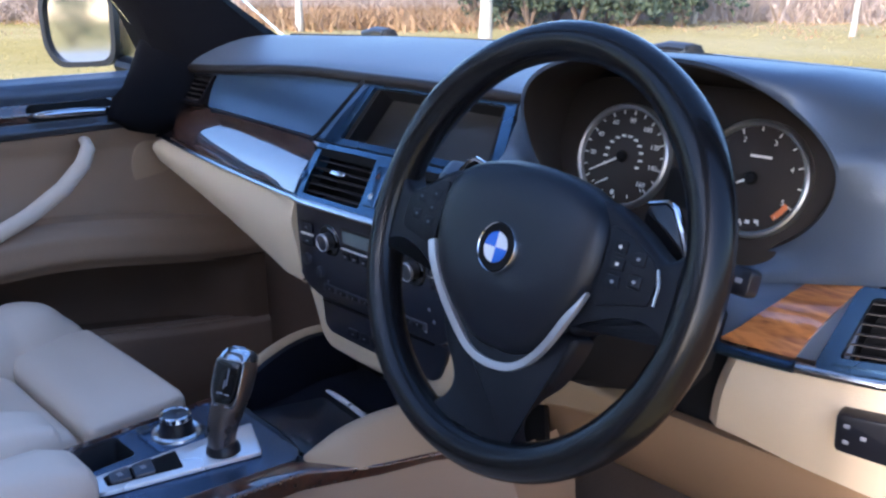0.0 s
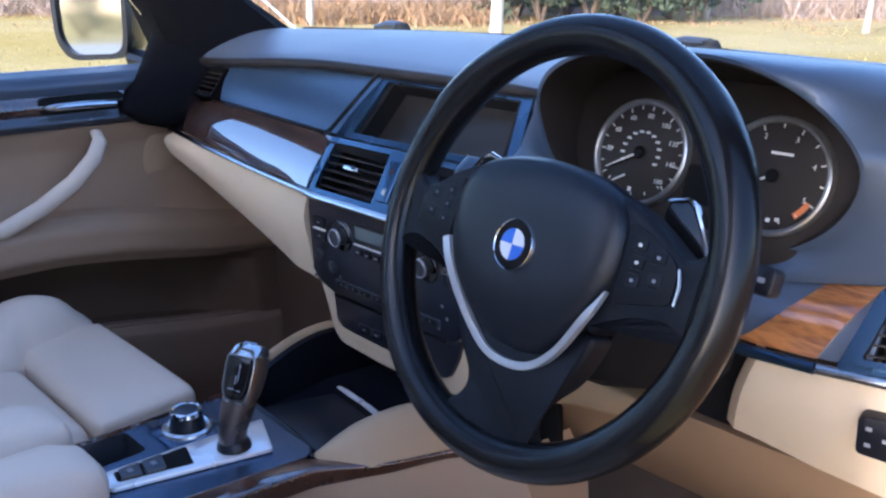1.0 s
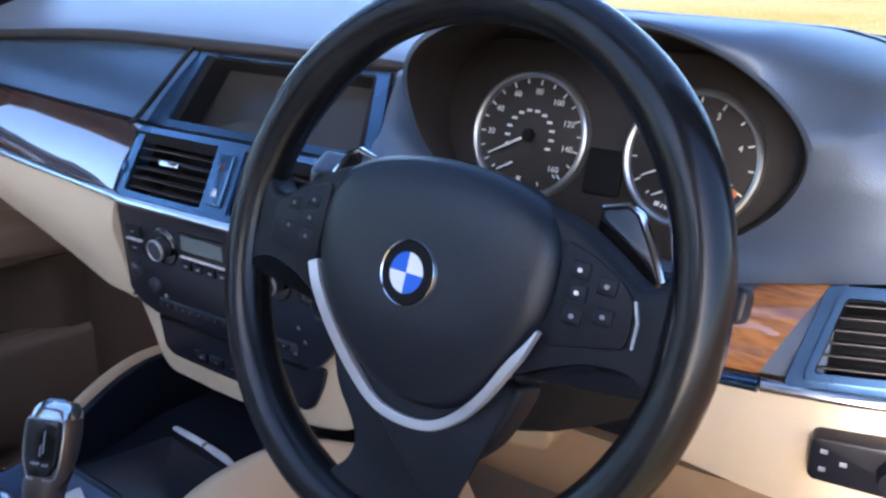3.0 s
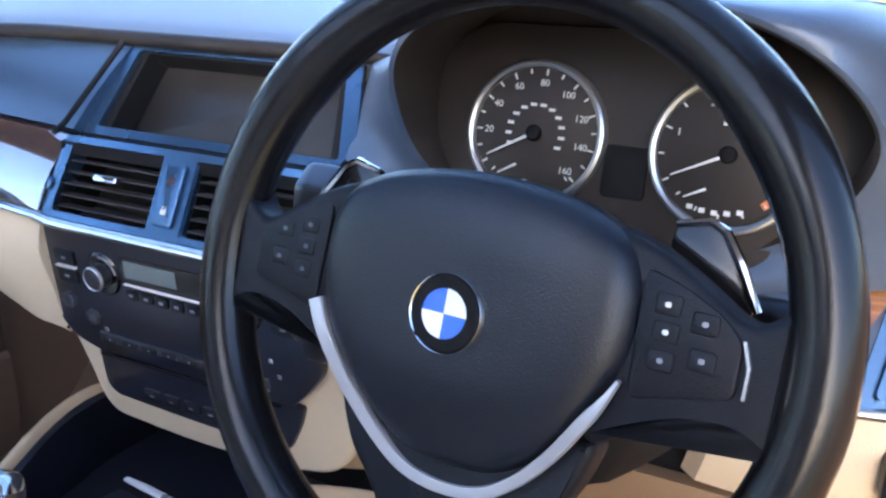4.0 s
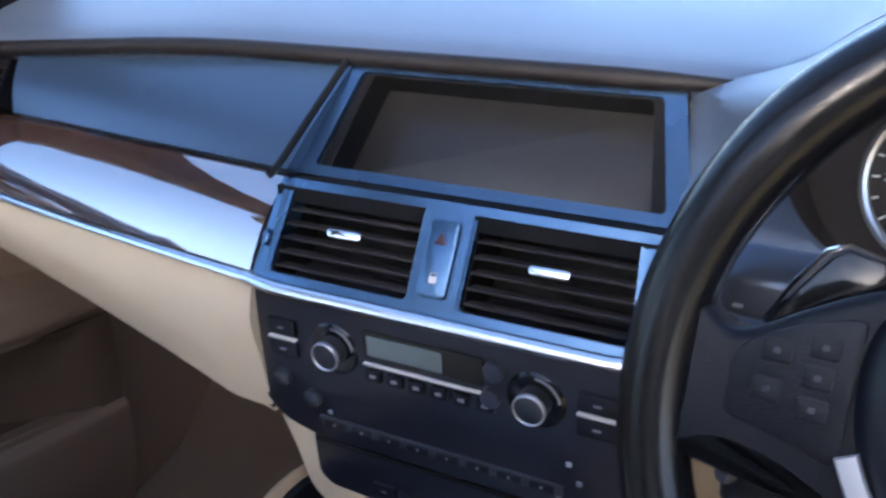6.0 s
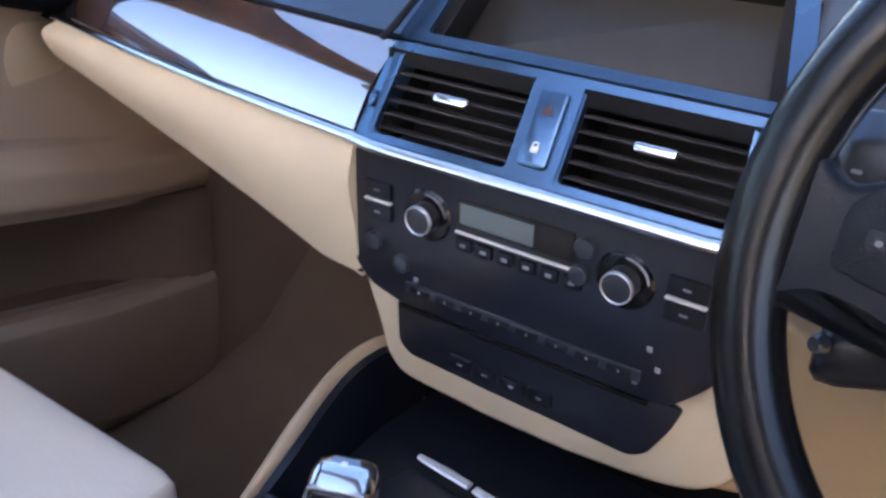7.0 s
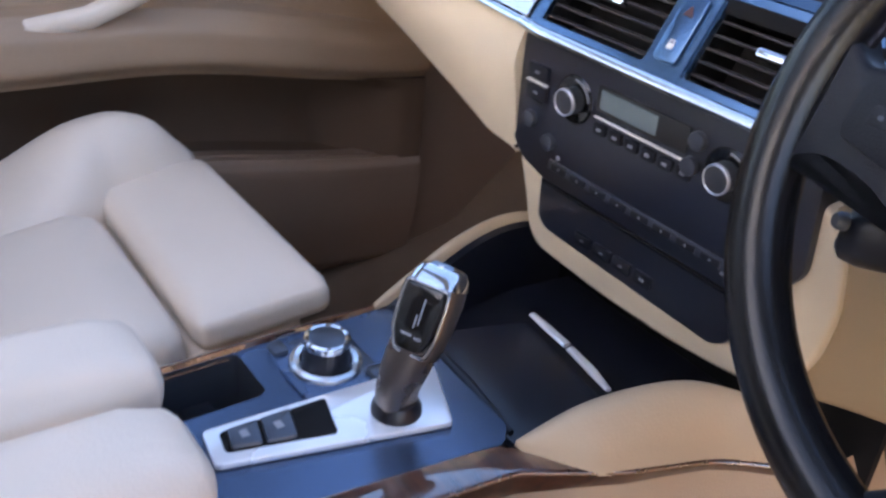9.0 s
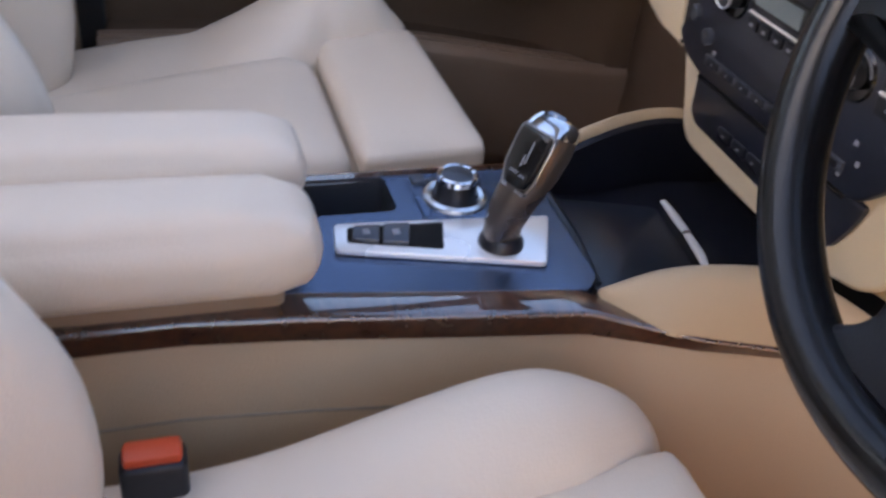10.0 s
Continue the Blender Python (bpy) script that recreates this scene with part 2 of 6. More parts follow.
def slab(outline, z0, z1, bevel=0.002, seg=2):
    """A flat piece with the given outline in x and y, from z0 to z1, its upper rim rounded."""
    bm = bmesh.new()
    low = [bm.verts.new((x, y, z0)) for x, y in outline]
    f = bm.faces.new(low)
    ext = bmesh.ops.extrude_face_region(bm, geom=[f])
    up = [v for v in ext["geom"] if isinstance(v, bmesh.types.BMVert)]
    bmesh.ops.translate(bm, vec=(0, 0, z1 - z0), verts=up)
    if bevel > 0:
        ups = set(up)
        rim = [e for e in bm.edges if e.verts[0] in ups and e.verts[1] in ups]
        bmesh.ops.bevel(bm, geom=rim, offset=bevel, segments=seg, profile=0.5, affect="EDGES")
    return bm


def rounded(w, h, r, n=5, cx=0.0, cy=0.0):
    """The outline of a rectangle with round corners."""
    pts = []
    for sx, sy, a in ((1, 1, 0), (-1, 1, 90), (-1, -1, 180), (1, -1, 270)):
        for k in range(n + 1):
            t = radians(a + 90 * k / n)
            pts.append((cx + sx * (w / 2 - r) + r * math.cos(t), cy + sy * (h / 2 - r) + r * math.sin(t)))
    return pts


def round_corners(pts, r, n=4):
    """Rounds the corners of any outline."""
    out, k = [], len(pts)
    for i in range(k):
        a, b, c = Vector(pts[i - 1]), Vector(pts[i]), Vector(pts[(i + 1) % k])
        d1, d2 = min(r, (a - b).length * 0.45), min(r, (c - b).length * 0.45)
        p, q = b + (a - b).normalized() * d1, b + (c - b).normalized() * d2
        for j in range(n + 1):
            t = j / n
            v = p * (1 - t) ** 2 + b * 2 * t * (1 - t) + q * t * t
            out.append((v.x, v.y))
    return out


def disc(r, z0, z1, bevel=0.001, n=40):
    return slab([(r * math.cos(2 * math.pi * k / n), r * math.sin(2 * math.pi * k / n)) for k in range(n)], z0, z1, bevel)


def lathe(profile, n=48):
    """Turns (radius, height) rows round the z axis."""
    bm = bmesh.new()
    rings = []
    for r, h in profile:
        rings.append([bm.verts.new((r * math.cos(2 * math.pi * k / n), r * math.sin(2 * math.pi * k / n), h)) for k in range(n)] if r > 1e-6 else [bm.verts.new((0, 0, h))])
    for a, b in zip(rings, rings[1:]):
        for k in range(n):
            j = (k + 1) % n
            if len(a) == 1 and len(b) > 1:
                bm.faces.new((a[0], b[j], b[k]))
            elif len(b) == 1 and len(a) > 1:
                bm.faces.new((a[k], a[j], b[0]))
            elif len(a) > 1:
                bm.faces.new((a[k], a[j], b[j], b[k]))
    return bm


def loft(rows, closed=True, caps=True):
    """Skin through rows of points of equal count."""
    bm = bmesh.new()
    vs = [[bm.verts.new(p) for p in row] for row in rows]
    k = len(vs[0])
    for a, b in zip(vs, vs[1:]):
        for i in range(k if closed else k - 1):
            j = (i + 1) % k
            bm.faces.new((a[i], a[j], b[j], b[i]))
    if caps and closed:
        bm.faces.new(vs[0])
        bm.faces.new(vs[-1][::-1])
    return bm


def skin(fn, nu, nv, thick):
    """A sheet of real thickness: fn(u, v) gives its face, thick (a vector) leads to its back."""
    thick = Vector(thick)
    bm = bmesh.new()
    face = [[bm.verts.new(fn(i / nu, j / nv)) for j in range(nv + 1)] for i in range(nu + 1)]
    back = [[bm.verts.new(face[i][j].co + thick) for j in range(nv + 1)] for i in range(nu + 1)]
    for i in range(nu):
        for j in range(nv):
            bm.faces.new((face[i][j], face[i + 1][j], face[i + 1][j + 1], face[i][j + 1]))
            bm.faces.new((back[i][j], back[i][j + 1], back[i + 1][j + 1], back[i + 1][j]))
    for i in range(nu):
        for j in (0, nv):
            bm.faces.new((face[i][j], face[i + 1][j], back[i + 1][j], back[i][j]))
    for j in range(nv):
        for i in (0, nu):
            bm.faces.new((face[i][j], face[i][j + 1], back[i][j + 1], back[i][j]))
    return bm


def sweep(path, rad, n=10, closed=False, flat=1.0, up=(0, 0, 1)):
    """A tube along a path; rad is one radius or one for each point, flat squeezes it along its binormal."""
    path = [Vector(p) for p in path]
    k = len(path)
    rads = [rad] * k if isinstance(rad, (int, float)) else rad
    rows = []
    for i, p in enumerate(path):
        a = path[(i - 1) % k] if closed or i else path[0]
        b = path[(i + 1) % k] if closed or i < k - 1 else path[-1]
        t = (b - a).normalized()
        s = t.cross(Vector(up))
        s = s.normalized() if s.length > 1e-5 else Vector((1, 0, 0))
        w = s.cross(t)
        rows.append([p + s * (rads[i] * math.cos(2 * math.pi * j / n)) + w * (rads[i] * flat * math.sin(2 * math.pi * j / n)) for j in range(n)])
    if closed:
        rows.append(rows[0])
        bm = loft(rows, True, False)
        bmesh.ops.remove_doubles(bm, verts=bm.verts, dist=1e-6)
        return bm
    return loft(rows)


def cushion(x0, x1, y0, y1, z0, z1, r, puff=0.0, n=(14, 14), turn=None, sharp=4.0):
    """A stuffed block: rounded all round, its upper face swollen by puff."""
    bm = bmesh.new()
    bmesh.ops.create_cube(bm, size=2.0)
    bmesh.ops.subdivide_edges(bm, edges=list(bm.edges), cuts=n[0], use_grid_fill=True)
    hx, hy, hz = (x1 - x0) / 2, (y1 - y0) / 2, (z1 - z0) / 2
    rr = min(r, hx, hy, hz)
    for v in bm.verts:
        p = Vector((v.co.x * hx, v.co.y * hy, v.co.z * hz))
        core = Vector((max(-hx + rr, min(hx - rr, p.x)), max(-hy + rr, min(hy - rr, p.y)), max(-hz + rr, min(hz - rr, p.z))))
        d = p - core
        q = core + d.normalized() * rr if d.length > 1e-9 else p
        if v.co.z > 0:
            q.z += puff * (1 - abs(v.co.x) ** sharp) * (1 - abs(v.co.y) ** sharp) * v.co.z
        v.co = q
    m = Matrix.Translation(((x0 + x1) / 2, (y0 + y1) / 2, (z0 + z1) / 2))
    bmesh.ops.transform(bm, matrix=m @ turn if turn is not None else m, verts=bm.verts)
    return bm


def lettering(text, size, depth=0.0006):
    """Raised characters in the built-in font, centred on the origin."""
    cu = bpy.data.curves.new("letters", "FONT")
    cu.body, cu.size, cu.extrude, cu.align_x, cu.align_y, cu.resolution_u = text, size, depth / 2, "CENTER", "CENTER", 3
    ob = bpy.data.objects.new("letters", cu)
    scene.collection.objects.link(ob)
    bpy.context.view_layer.update()
    me = bpy.data.meshes.new_from_object(ob.evaluated_get(bpy.context.evaluated_depsgraph_get()))
    bpy.data.objects.remove(ob)
    bm = bmesh.new()
    bm.from_mesh(me)
    bpy.data.meshes.remove(me)
    return bm


# ---- large structure: ground, cabin shell ----
def field(x, y):
    return 0.05 * noise.noise((x * 0.11, y * 0.11, 0)) + 0.015 * noise.noise((x * 0.9, y * 0.9, 3))


def ground_sheet():
    bm = bmesh.new()
    ticks = sorted({s * v for s in (-1, 1) for v in (0, 1, 2, 3, 4, 5, 6, 8, 10, 12, 15, 18, 22, 26, 31, 37, 44, 55, 70, 100, 160, 300, 700, 2500)})
    vs = [[bm.verts.new((x, y, field(x, y) if max(abs(x), abs(y)) < 60 else 0)) for y in ticks] for x in ticks]
    for i in range(len(ticks) - 1):
        for j in range(len(ticks) - 1):
            bm.faces.new((vs[i][j], vs[i + 1][j], vs[i + 1][j + 1], vs[i][j + 1]))
    return bm


def turf():
    """Dry winter grass: straw, faded green and bare earth in patches."""
    m, n, l, b = shader("dry_grass_ground")
    co = n.new("ShaderNodeTexCoord")
    t1 = n.new("ShaderNodeTexNoise")
    t1.inputs["Scale"].default_value, t1.inputs["Detail"].default_value = 0.16, 6
    t2 = n.new("ShaderNodeTexNoise")
    t2.inputs["Scale"].default_value, t2.inputs["Detail"].default_value = 9, 6
    for t in (t1, t2):
        l.new(co.outputs["Object"], t.inputs["Vector"])
    r1 = n.new("ShaderNodeValToRGB")
    e = r1.color_ramp.elements
    e[0].position, e[0].color = 0.38, (0.60, 0.44, 0.15, 1)
    e[1].position, e[1].color = 0.62, (0.74, 0.58, 0.29, 1)
    l.new(t1.outputs[0], r1.inputs[0])
    r2 = n.new("ShaderNodeValToRGB")
    e = r2.color_ramp.elements
    e[0].position, e[0].color = 0.35, (0.82, 0.80, 0.74, 1)
    e[1].position, e[1].color = 0.7, (1.1, 1.05, 0.95, 1)
    l.new(t2.outputs[0], r2.inputs[0])
    mx = n.new("ShaderNodeMix")
    mx.data_type, mx.blend_type = "RGBA", "MULTIPLY"
    mx.inputs[0].default_value = 1
    l.new(r1.outputs[0], mx.inputs[6])
    l.new(r2.outputs[0], mx.inputs[7])
    l.new(mx.outputs[2], b.inputs["Base Color"])
    b.inputs["Roughness"].default_value, b.inputs["Specular IOR Level"].default_value = 0.95, 0.0
    bump = n.new("ShaderNodeBump")
    bump.inputs["Strength"].default_value, bump.inputs["Distance"].default_value = 0.6, 0.015
    l.new(t2.outputs[0], bump.inputs["Height"])
    l.new(bump.outputs[0], b.inputs["Normal"])
    return m


whole("ground", ground_sheet(), turf(), "dry yellow winter grass field", "ground", kind="structure")

whole("pavement", box(-16, 14, -46, -3.2, -0.10, 0.075, 0.02), surface("pale_gravel", (0.52, 0.50, 0.46), 0.95, grain=14, relief=0.6, vary=0.18, stain=0.4, spec=0.1), "pale gravel yard behind the car", "pavement", kind="structure")

# Cabin shell: floor, bulkhead, roof, pillars, side sills.
floor_rows = [(-2.2, 0.44), (-0.1, 0.42), (0.35, 0.42), (0.55, 0.46), (0.78, 0.66), (0.82, 1.05)]


def floor_face(u, v):
    x = lerp(-0.74, 0.74, u)
    i = v * (len(floor_rows) - 1)
    k = min(int(i), len(floor_rows) - 2)
    y, z = lerp(floor_rows[k][0], floor_rows[k + 1][0], i - k), lerp(floor_rows[k][1], floor_rows[k + 1][1], i - k)
    return (x, y, z + 0.004 * noise.noise((x * 9, y * 9, 0)))


whole("floor", skin(floor_face, 24, 30, (0, 0.01, -0.03)), CARPET, "beige carpet of the car floor and footwells", "floor", kind="structure")


def roof_mesh():
    """The roof, with an unseen opening added to let sky light in."""
    bm = bmesh.new()
    xs = [-0.70, -0.55, -0.40, -0.2, 0, 0.2, 0.40, 0.55, 0.70]
    ys = [-0.12, -0.22, -0.30, -0.5, -0.75, -1.0, -1.25, -1.45, -1.7, -2.0, -2.34]
    for i in range(len(xs) - 1):
        for j in range(len(ys) - 1):
            if 1 <= i <= 6 and 1 <= j <= 6:
                continue
            q = [(xs[i], ys[j]), (xs[i + 1], ys[j]), (xs[i + 1], ys[j + 1]), (xs[i], ys[j + 1])]
            bm.faces.new([bm.verts.new((x, y, roof_height(x, y))) for x, y in q])
    bmesh.ops.remove_doubles(bm, verts=bm.verts, dist=1e-5)
    bmesh.ops.solidify(bm, geom=list(bm.faces), thickness=0.04)
    return bm


def roof_height(x, y):
    return 1.66 - 0.05 * (x / 0.70) ** 2 - 0.05 * abs((-0.12 - y) / 2.22 - 0.4)


whole("ceiling", roof_mesh(), HEADLINER, "grey headliner round an added roof opening", "ceiling", kind="structure")
# Unseen pane over the added opening, there for light on seats and console.
roof_pane = whole("roof_light_panel", skin(lambda u, v: (lerp(-0.56, 0.56, u), lerp(-0.21, -1.46, v), roof_height(lerp(-0.56, 0.56, u), lerp(-0.21, -1.46, v)) + 0.02), 6, 6, (0, 0, 0.005)), PANE, "unseen glass roof panel, added to let light in", "window", kind="structure")
roof_pane.visible_shadow = False


def pillar(side):
    """The windscreen post, from the dash corner up to the roof."""
    rows = []
    for t in (0, 0.12, 0.3, 0.55, 0.8, 1.0):
        c = Vector((side * lerp(0.735, 0.655, t), lerp(0.47, -0.14, t) + 0.02 * math.sin(t * math.pi), lerp(1.10, 1.64, t)))
        wy = lerp(0.175, 0.065, smooth(0, 0.5, t))
        rows.append([c + Vector((side * a * 0.062, b * wy, 0)) for a, b in ((-1, -0.7), (-0.6, -1), (0.6, -1), (1, -0.6), (1, 0.6), (0.6, 1), (-0.6, 1), (-1, 0.7))])
    return loft(rows)


whole("pillar_left", pillar(-1), PILLAR, "black trim of the windscreen pillar", "pillar", kind="structure")
whole("pillar_right", pillar(1), PILLAR, "black trim of the windscreen pillar", "pillar", kind="structure")
# Unseen rear end, closed without a window to hold light out.
whole("wall_rear", box(-0.72, 0.72, -2.38, -2.32, 0.42, 1.62, 0.01), CARPET, "unseen carpeted panel closing the rear of the car cabin", "wall", kind="structure")
whole("sill_right", box(0.74, 0.80, -1.0, 0.70, 0.36, 0.52, 0.015), PAINT, "black painted door sill", "sill", kind="structure")
whole("pillar_front_right", box(0.735, 0.80, 0.42, 0.80, 0.44, 1.12, 0.012), PAINT, "black painted door post", "pillar", kind="structure")
# Unseen body sides that limit cabin light; the right rear window is filled in.
for side, word in ((-1, "left"), (1, "right")):
    x0, x1 = (-0.80, -0.735) if side < 0 else (0.735, 0.80)
    fore = -0.44 if side < 0 else -0.57
    whole("wall_" + word, box(x0, x1, -2.36, fore, 0.42, 1.14, 0.02), PAINT, "black painted rear door and flank", "wall", kind="structure")
    whole("pillar_rear_" + word, box(x0, x1, -2.36, -1.90 if side < 0 else -0.72, 1.145, 1.60, 0.02), HEADLINER, "unseen grey panel closing the rear quarter", "pillar", kind="structure")
    whole("pillar_middle_" + word, box(x0, x1, fore - 0.14, fore, 1.13, 1.60, 0.02), HEADLINER, "grey trim of the door pillar", "pillar", kind="structure")
    whole("roof_rail_" + word, box(side * 0.72 - 0.05, side * 0.72 + 0.05, -2.36, -0.13, 1.55, 1.64, 0.02), HEADLINER, "grey trim along the roof edge", "trim", kind="structure")
rear_pane = whole("window_rear_left", box(-0.772, -0.766, -1.90, -0.58, 1.14, 1.56, 0), PANE, "clear rear side window", "window", kind="structure")
rear_pane.visible_shadow = False
whole("door_seal_left", box(-0.790, -0.722, -0.452, -0.408, 0.43, 1.13, 0.006), RUBBER, "black rubber seal between door and pillar", "seal", kind="structure")
whole("pillar_trim_left", box(-0.733, -0.712, -0.66, -0.445, 0.44, 1.14, 0.008), CREAM_HIDE_SHADED, "beige trim of the door pillar", "trim", kind="structure")
whole("wall_trim_left", box(-0.733, -0.705, -2.30, -0.67, 0.44, 1.13, 0.008), CREAM_HIDE_SHADED, "beige inside of the rear door", "trim", kind="structure")
# Unseen driver door, set at an angle that cuts light through the doorway.
whole("door_open_right", box(0.0, 1.10, 0.45, 1.13, -0.05, 0.05, 0.03, 3), CREAM_HIDE_SHADED, "unseen open driver door with cream inner panel, added to cut side light", "car door", kind="structure", m=axes((0.80, 0.50, 0), (0.62, -0.785, 0), (0, 0, 1)))
outer = roof_mesh()
for vert in outer.verts:
    vert.co.z += 0.048
whole("roof_panel", outer, PAINT, "black painted car roof", "roof", kind="structure")
whole("tailgate", box(-0.79, 0.79, -2.46, -2.39, 0.36, 1.60, 0.03, 3), PAINT, "black painted tailgate", "tailgate", kind="structure")
whole("door_skin_right", box(0.0, 1.10, 0.43, 1.13, -0.072, -0.054, 0.008, 2), PAINT, "black painted outside of the open driver door", "car door", kind="structure", m=axes((0.80, 0.50, 0), (0.62, -0.785, 0), (0, 0, 1)))
whole("header_rail", box(-0.64, 0.64, -0.15, -0.08, 1.60, 1.655, 0.015), HEADLINER, "grey trim over the windscreen", "trim", kind="structure")
whole("kick_panel", box(-0.735, -0.70, 0.44, 0.80, 0.42, 1.06, 0.006), POCKET, "brown trim beside the footwell", "trim", kind="structure")
whole("kick_panel", box(0.70, 0.733, 0.40, 0.80, 0.42, 1.06, 0.006), POCKET, "brown trim beside the footwell", "trim", kind="structure")


def screen_face(u, v):
    x = lerp(-0.70, 0.70, u)
    lo = Vector((x, 0.76 - 0.47 * x * x, 1.195))
    hi = Vector((x * 0.9, -0.10 - 0.05 * x * x, 1.63))
    p = lo.lerp(hi, v)
    p.z += 0.02 * math.sin(math.pi * v)
    return p


wind = whole("windscreen", skin(screen_face, 20, 8, (0, 0.003, 0.004)), PANE, "clear curved windscreen glass", "windscreen", kind="structure")
wind.visible_shadow = False
edge = [(x, 0.752 - 0.47 * x * x, 1.200) for x in [lerp(-0.68, 0.68, k / 24) for k in range(25)]]
whole("windscreen_seal", sweep(edge, 0.012, 8, flat=0.5), RUBBER, "black rubber seal along the windscreen base", "seal", kind="structure")

# ---- dashboard ----
dash = thing("dashboard", (0, 0.3, 0.8), "black and cream car dashboard with burl wood trim", "dashboard")


def lip(x):
    w = smooth(0.20, 0.33, x) * (1 - smooth(0.54, 0.68, x))
    r = smooth(0.56, 0.70, x)
    return Vector((x, 0.290 - 0.098 * w + 0.01 * r, 1.183 + 0.067 * w - 0.012 * r - 0.024 * smooth(0.25, 0.72, -x)))


def pad_face(u, v):
    return pad_at(lerp(-0.715, 0.715, u), v)


def pad_at(x, v):
    """A point of the dash top: v from its front edge, which draws back round the gauge hood, to the windscreen."""
    start = 0.42 * smooth(0.19, 0.27, x)
    w = lerp(start, 1.0, v)
    p = lip(x).lerp(Vector((x, 0.755 - 0.47 * x * x, 1.196)), w)
    crown = lerp(0.026, 0.006, smooth(-0.2, 0.40, x))
    p.z += crown * math.sin(math.pi * min(1, w * 1.05)) ** 0.8
    if w < 0.06:
        p.z -= 0.008 * (1 - w / 0.06) ** 2
    return p


def pad_front(x):
    """Just under the front edge of the dash top."""
    return pad_at(x, 0.03) - Vector((0, 0, 0.0006))


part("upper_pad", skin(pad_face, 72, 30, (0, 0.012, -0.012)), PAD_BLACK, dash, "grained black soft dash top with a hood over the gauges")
# Black tube standing in for the shadow in the gap below the lip.
under = [(x, lip(x).y + 0.020, lip(x).z - 0.016) for x in [lerp(-0.70, 0.14, k / 30) for k in range(31)]]
part("lip_shadow", sweep(under, 0.007, 8), DEEP_BLACK, dash)

# Windscreen base: two dark wiper pivots outside.
for wx, wy in ((-0.60, 0.70), (0.05, 0.80)):
    w = thing("wiper", (wx, wy, 1.16), "black windscreen wiper pivot at the bonnet's edge", "wiper", group="windscreen wipers")
    part("pivot", lathe([(0, 0.014), (0.012, 0.012), (0.018, 0.002), (0.02, -0.05), (0, -0.05)], 16), RUBBER, w, m=Matrix.Translation((wx + 0.03, wy, 1.200)))
    part("arm", sweep([(wx + 0.03, wy, 1.206), (wx - 0.02, wy + 0.008, 1.207), (wx - 0.07, wy + 0.012, 1.199)], [0.009, 0.009, 0.006], 8), GRAPHITE, w)


def seam_x(v):
    return lerp(-0.160, -0.133, v)


WOOD_TOP = [(-0.70, 0.275, 1.090), (-0.58, 0.259, 1.092), (-0.47, 0.247, 1.093), (-0.37, 0.237, 1.092), (-0.26, 0.229, 1.090), (-0.160, 0.222, 1.088)]
WOOD_LOW = [(-0.70, 0.222, 1.047), (-0.593, 0.207, 1.042), (-0.486, 0.197, 1.035), (-0.379, 0.188, 1.030), (-0.272, 0.180, 1.026), (-0.165, 0.170, 1.024)]


def glove_face(u, v):
    left = lerp(-0.545, -0.570, v)
    x = lerp(left, seam_x(v) - 0.004, u)
    low = curve_at(WOOD_TOP, x)
    y = lerp(low[0] + 0.003, 0.297, v) - 0.005 * math.sin(math.pi * v)
    z = lerp(low[1] + 0.006, lerp(1.173, 1.149, smooth(0.10, 0.62, -x)), v)
    return (x, y, z)


part("glovebox_panel", skin(glove_face, 30, 10, (0, 0.012, -0.009)), PANEL_SATIN, dash, "smooth dark grey upper panel before the passenger")


def band(x, top, bottom, bulge, v):
    """A point of a swelling strip between two edge lines (rows of x, y, z)."""
    t, b = curve_at(top, x), curve_at(bottom, x)
    p = Vector((x, lerp(b[0], t[0], v), lerp(b[1], t[1], v)))
    p.y -= bulge * math.sin(math.pi * v)
    p.z += bulge * 0.4 * math.sin(math.pi * v)
    return p


def wood_face(u, v):
    x = lerp(lerp(-0.596, -0.652, v ** 0.8), lerp(-0.1665, -0.1615, v), u)
    p = band(x, WOOD_TOP, WOOD_LOW, 0.006, v)
    end = smooth(-0.57, -0.646, x)
    p.z = lerp(p.z, 1.068, 0.10 * end)
    p.y += 0.008 * end
    return p


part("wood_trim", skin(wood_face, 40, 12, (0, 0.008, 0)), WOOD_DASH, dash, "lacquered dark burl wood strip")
strip = [(x, curve_at(WOOD_LOW, x)[0] - 0.003, curve_at(WOOD_LOW, x)[1] - 0.005) for x in [lerp(-0.640, -0.168, k / 30) for k in range(31)]]
part("chrome_strip", sweep(strip, 0.0055, 10, flat=0.8), CHROME, dash, "bright chrome strip")
CREAM_TOP = [(k[0], k[1] + 0.002, k[2] - 0.010) for k in WOOD_LOW]
CREAM_LOW = [(-0.70, 0.204, 1.012), (-0.60, 0.204, 0.986), (-0.50, 0.202, 0.961), (-0.40, 0.197, 0.937), (-0.30, 0.189, 0.914), (-0.22, 0.180, 0.896), (-0.166, 0.172, 0.884)]


def end_face(u, v):
    x = lerp(-0.71, -0.60, u)
    t, b = curve_at(WOOD_TOP, x), curve_at(WOOD_LOW, x)
    return (x, lerp(b[0] + 0.009, t[0] + 0.012, v), lerp(b[1] - 0.02, t[1] + 0.004, v))


part("end_cap", skin(end_face, 10, 8, (0, 0.01, 0)), PILLAR, dash, "black end of the dash beside the door")


def cream_face(u, v):
    x = lerp(lerp(-0.636, -0.650, math.sin(math.pi * v) ** 0.6), -0.1665, u)
    p = band(x, CREAM_TOP, CREAM_LOW, 0.012, v)
    p.y += 0.012 * smooth(-0.215, -0.1665, x) * (1 - smooth(0.35, 0.8, v))
    return p


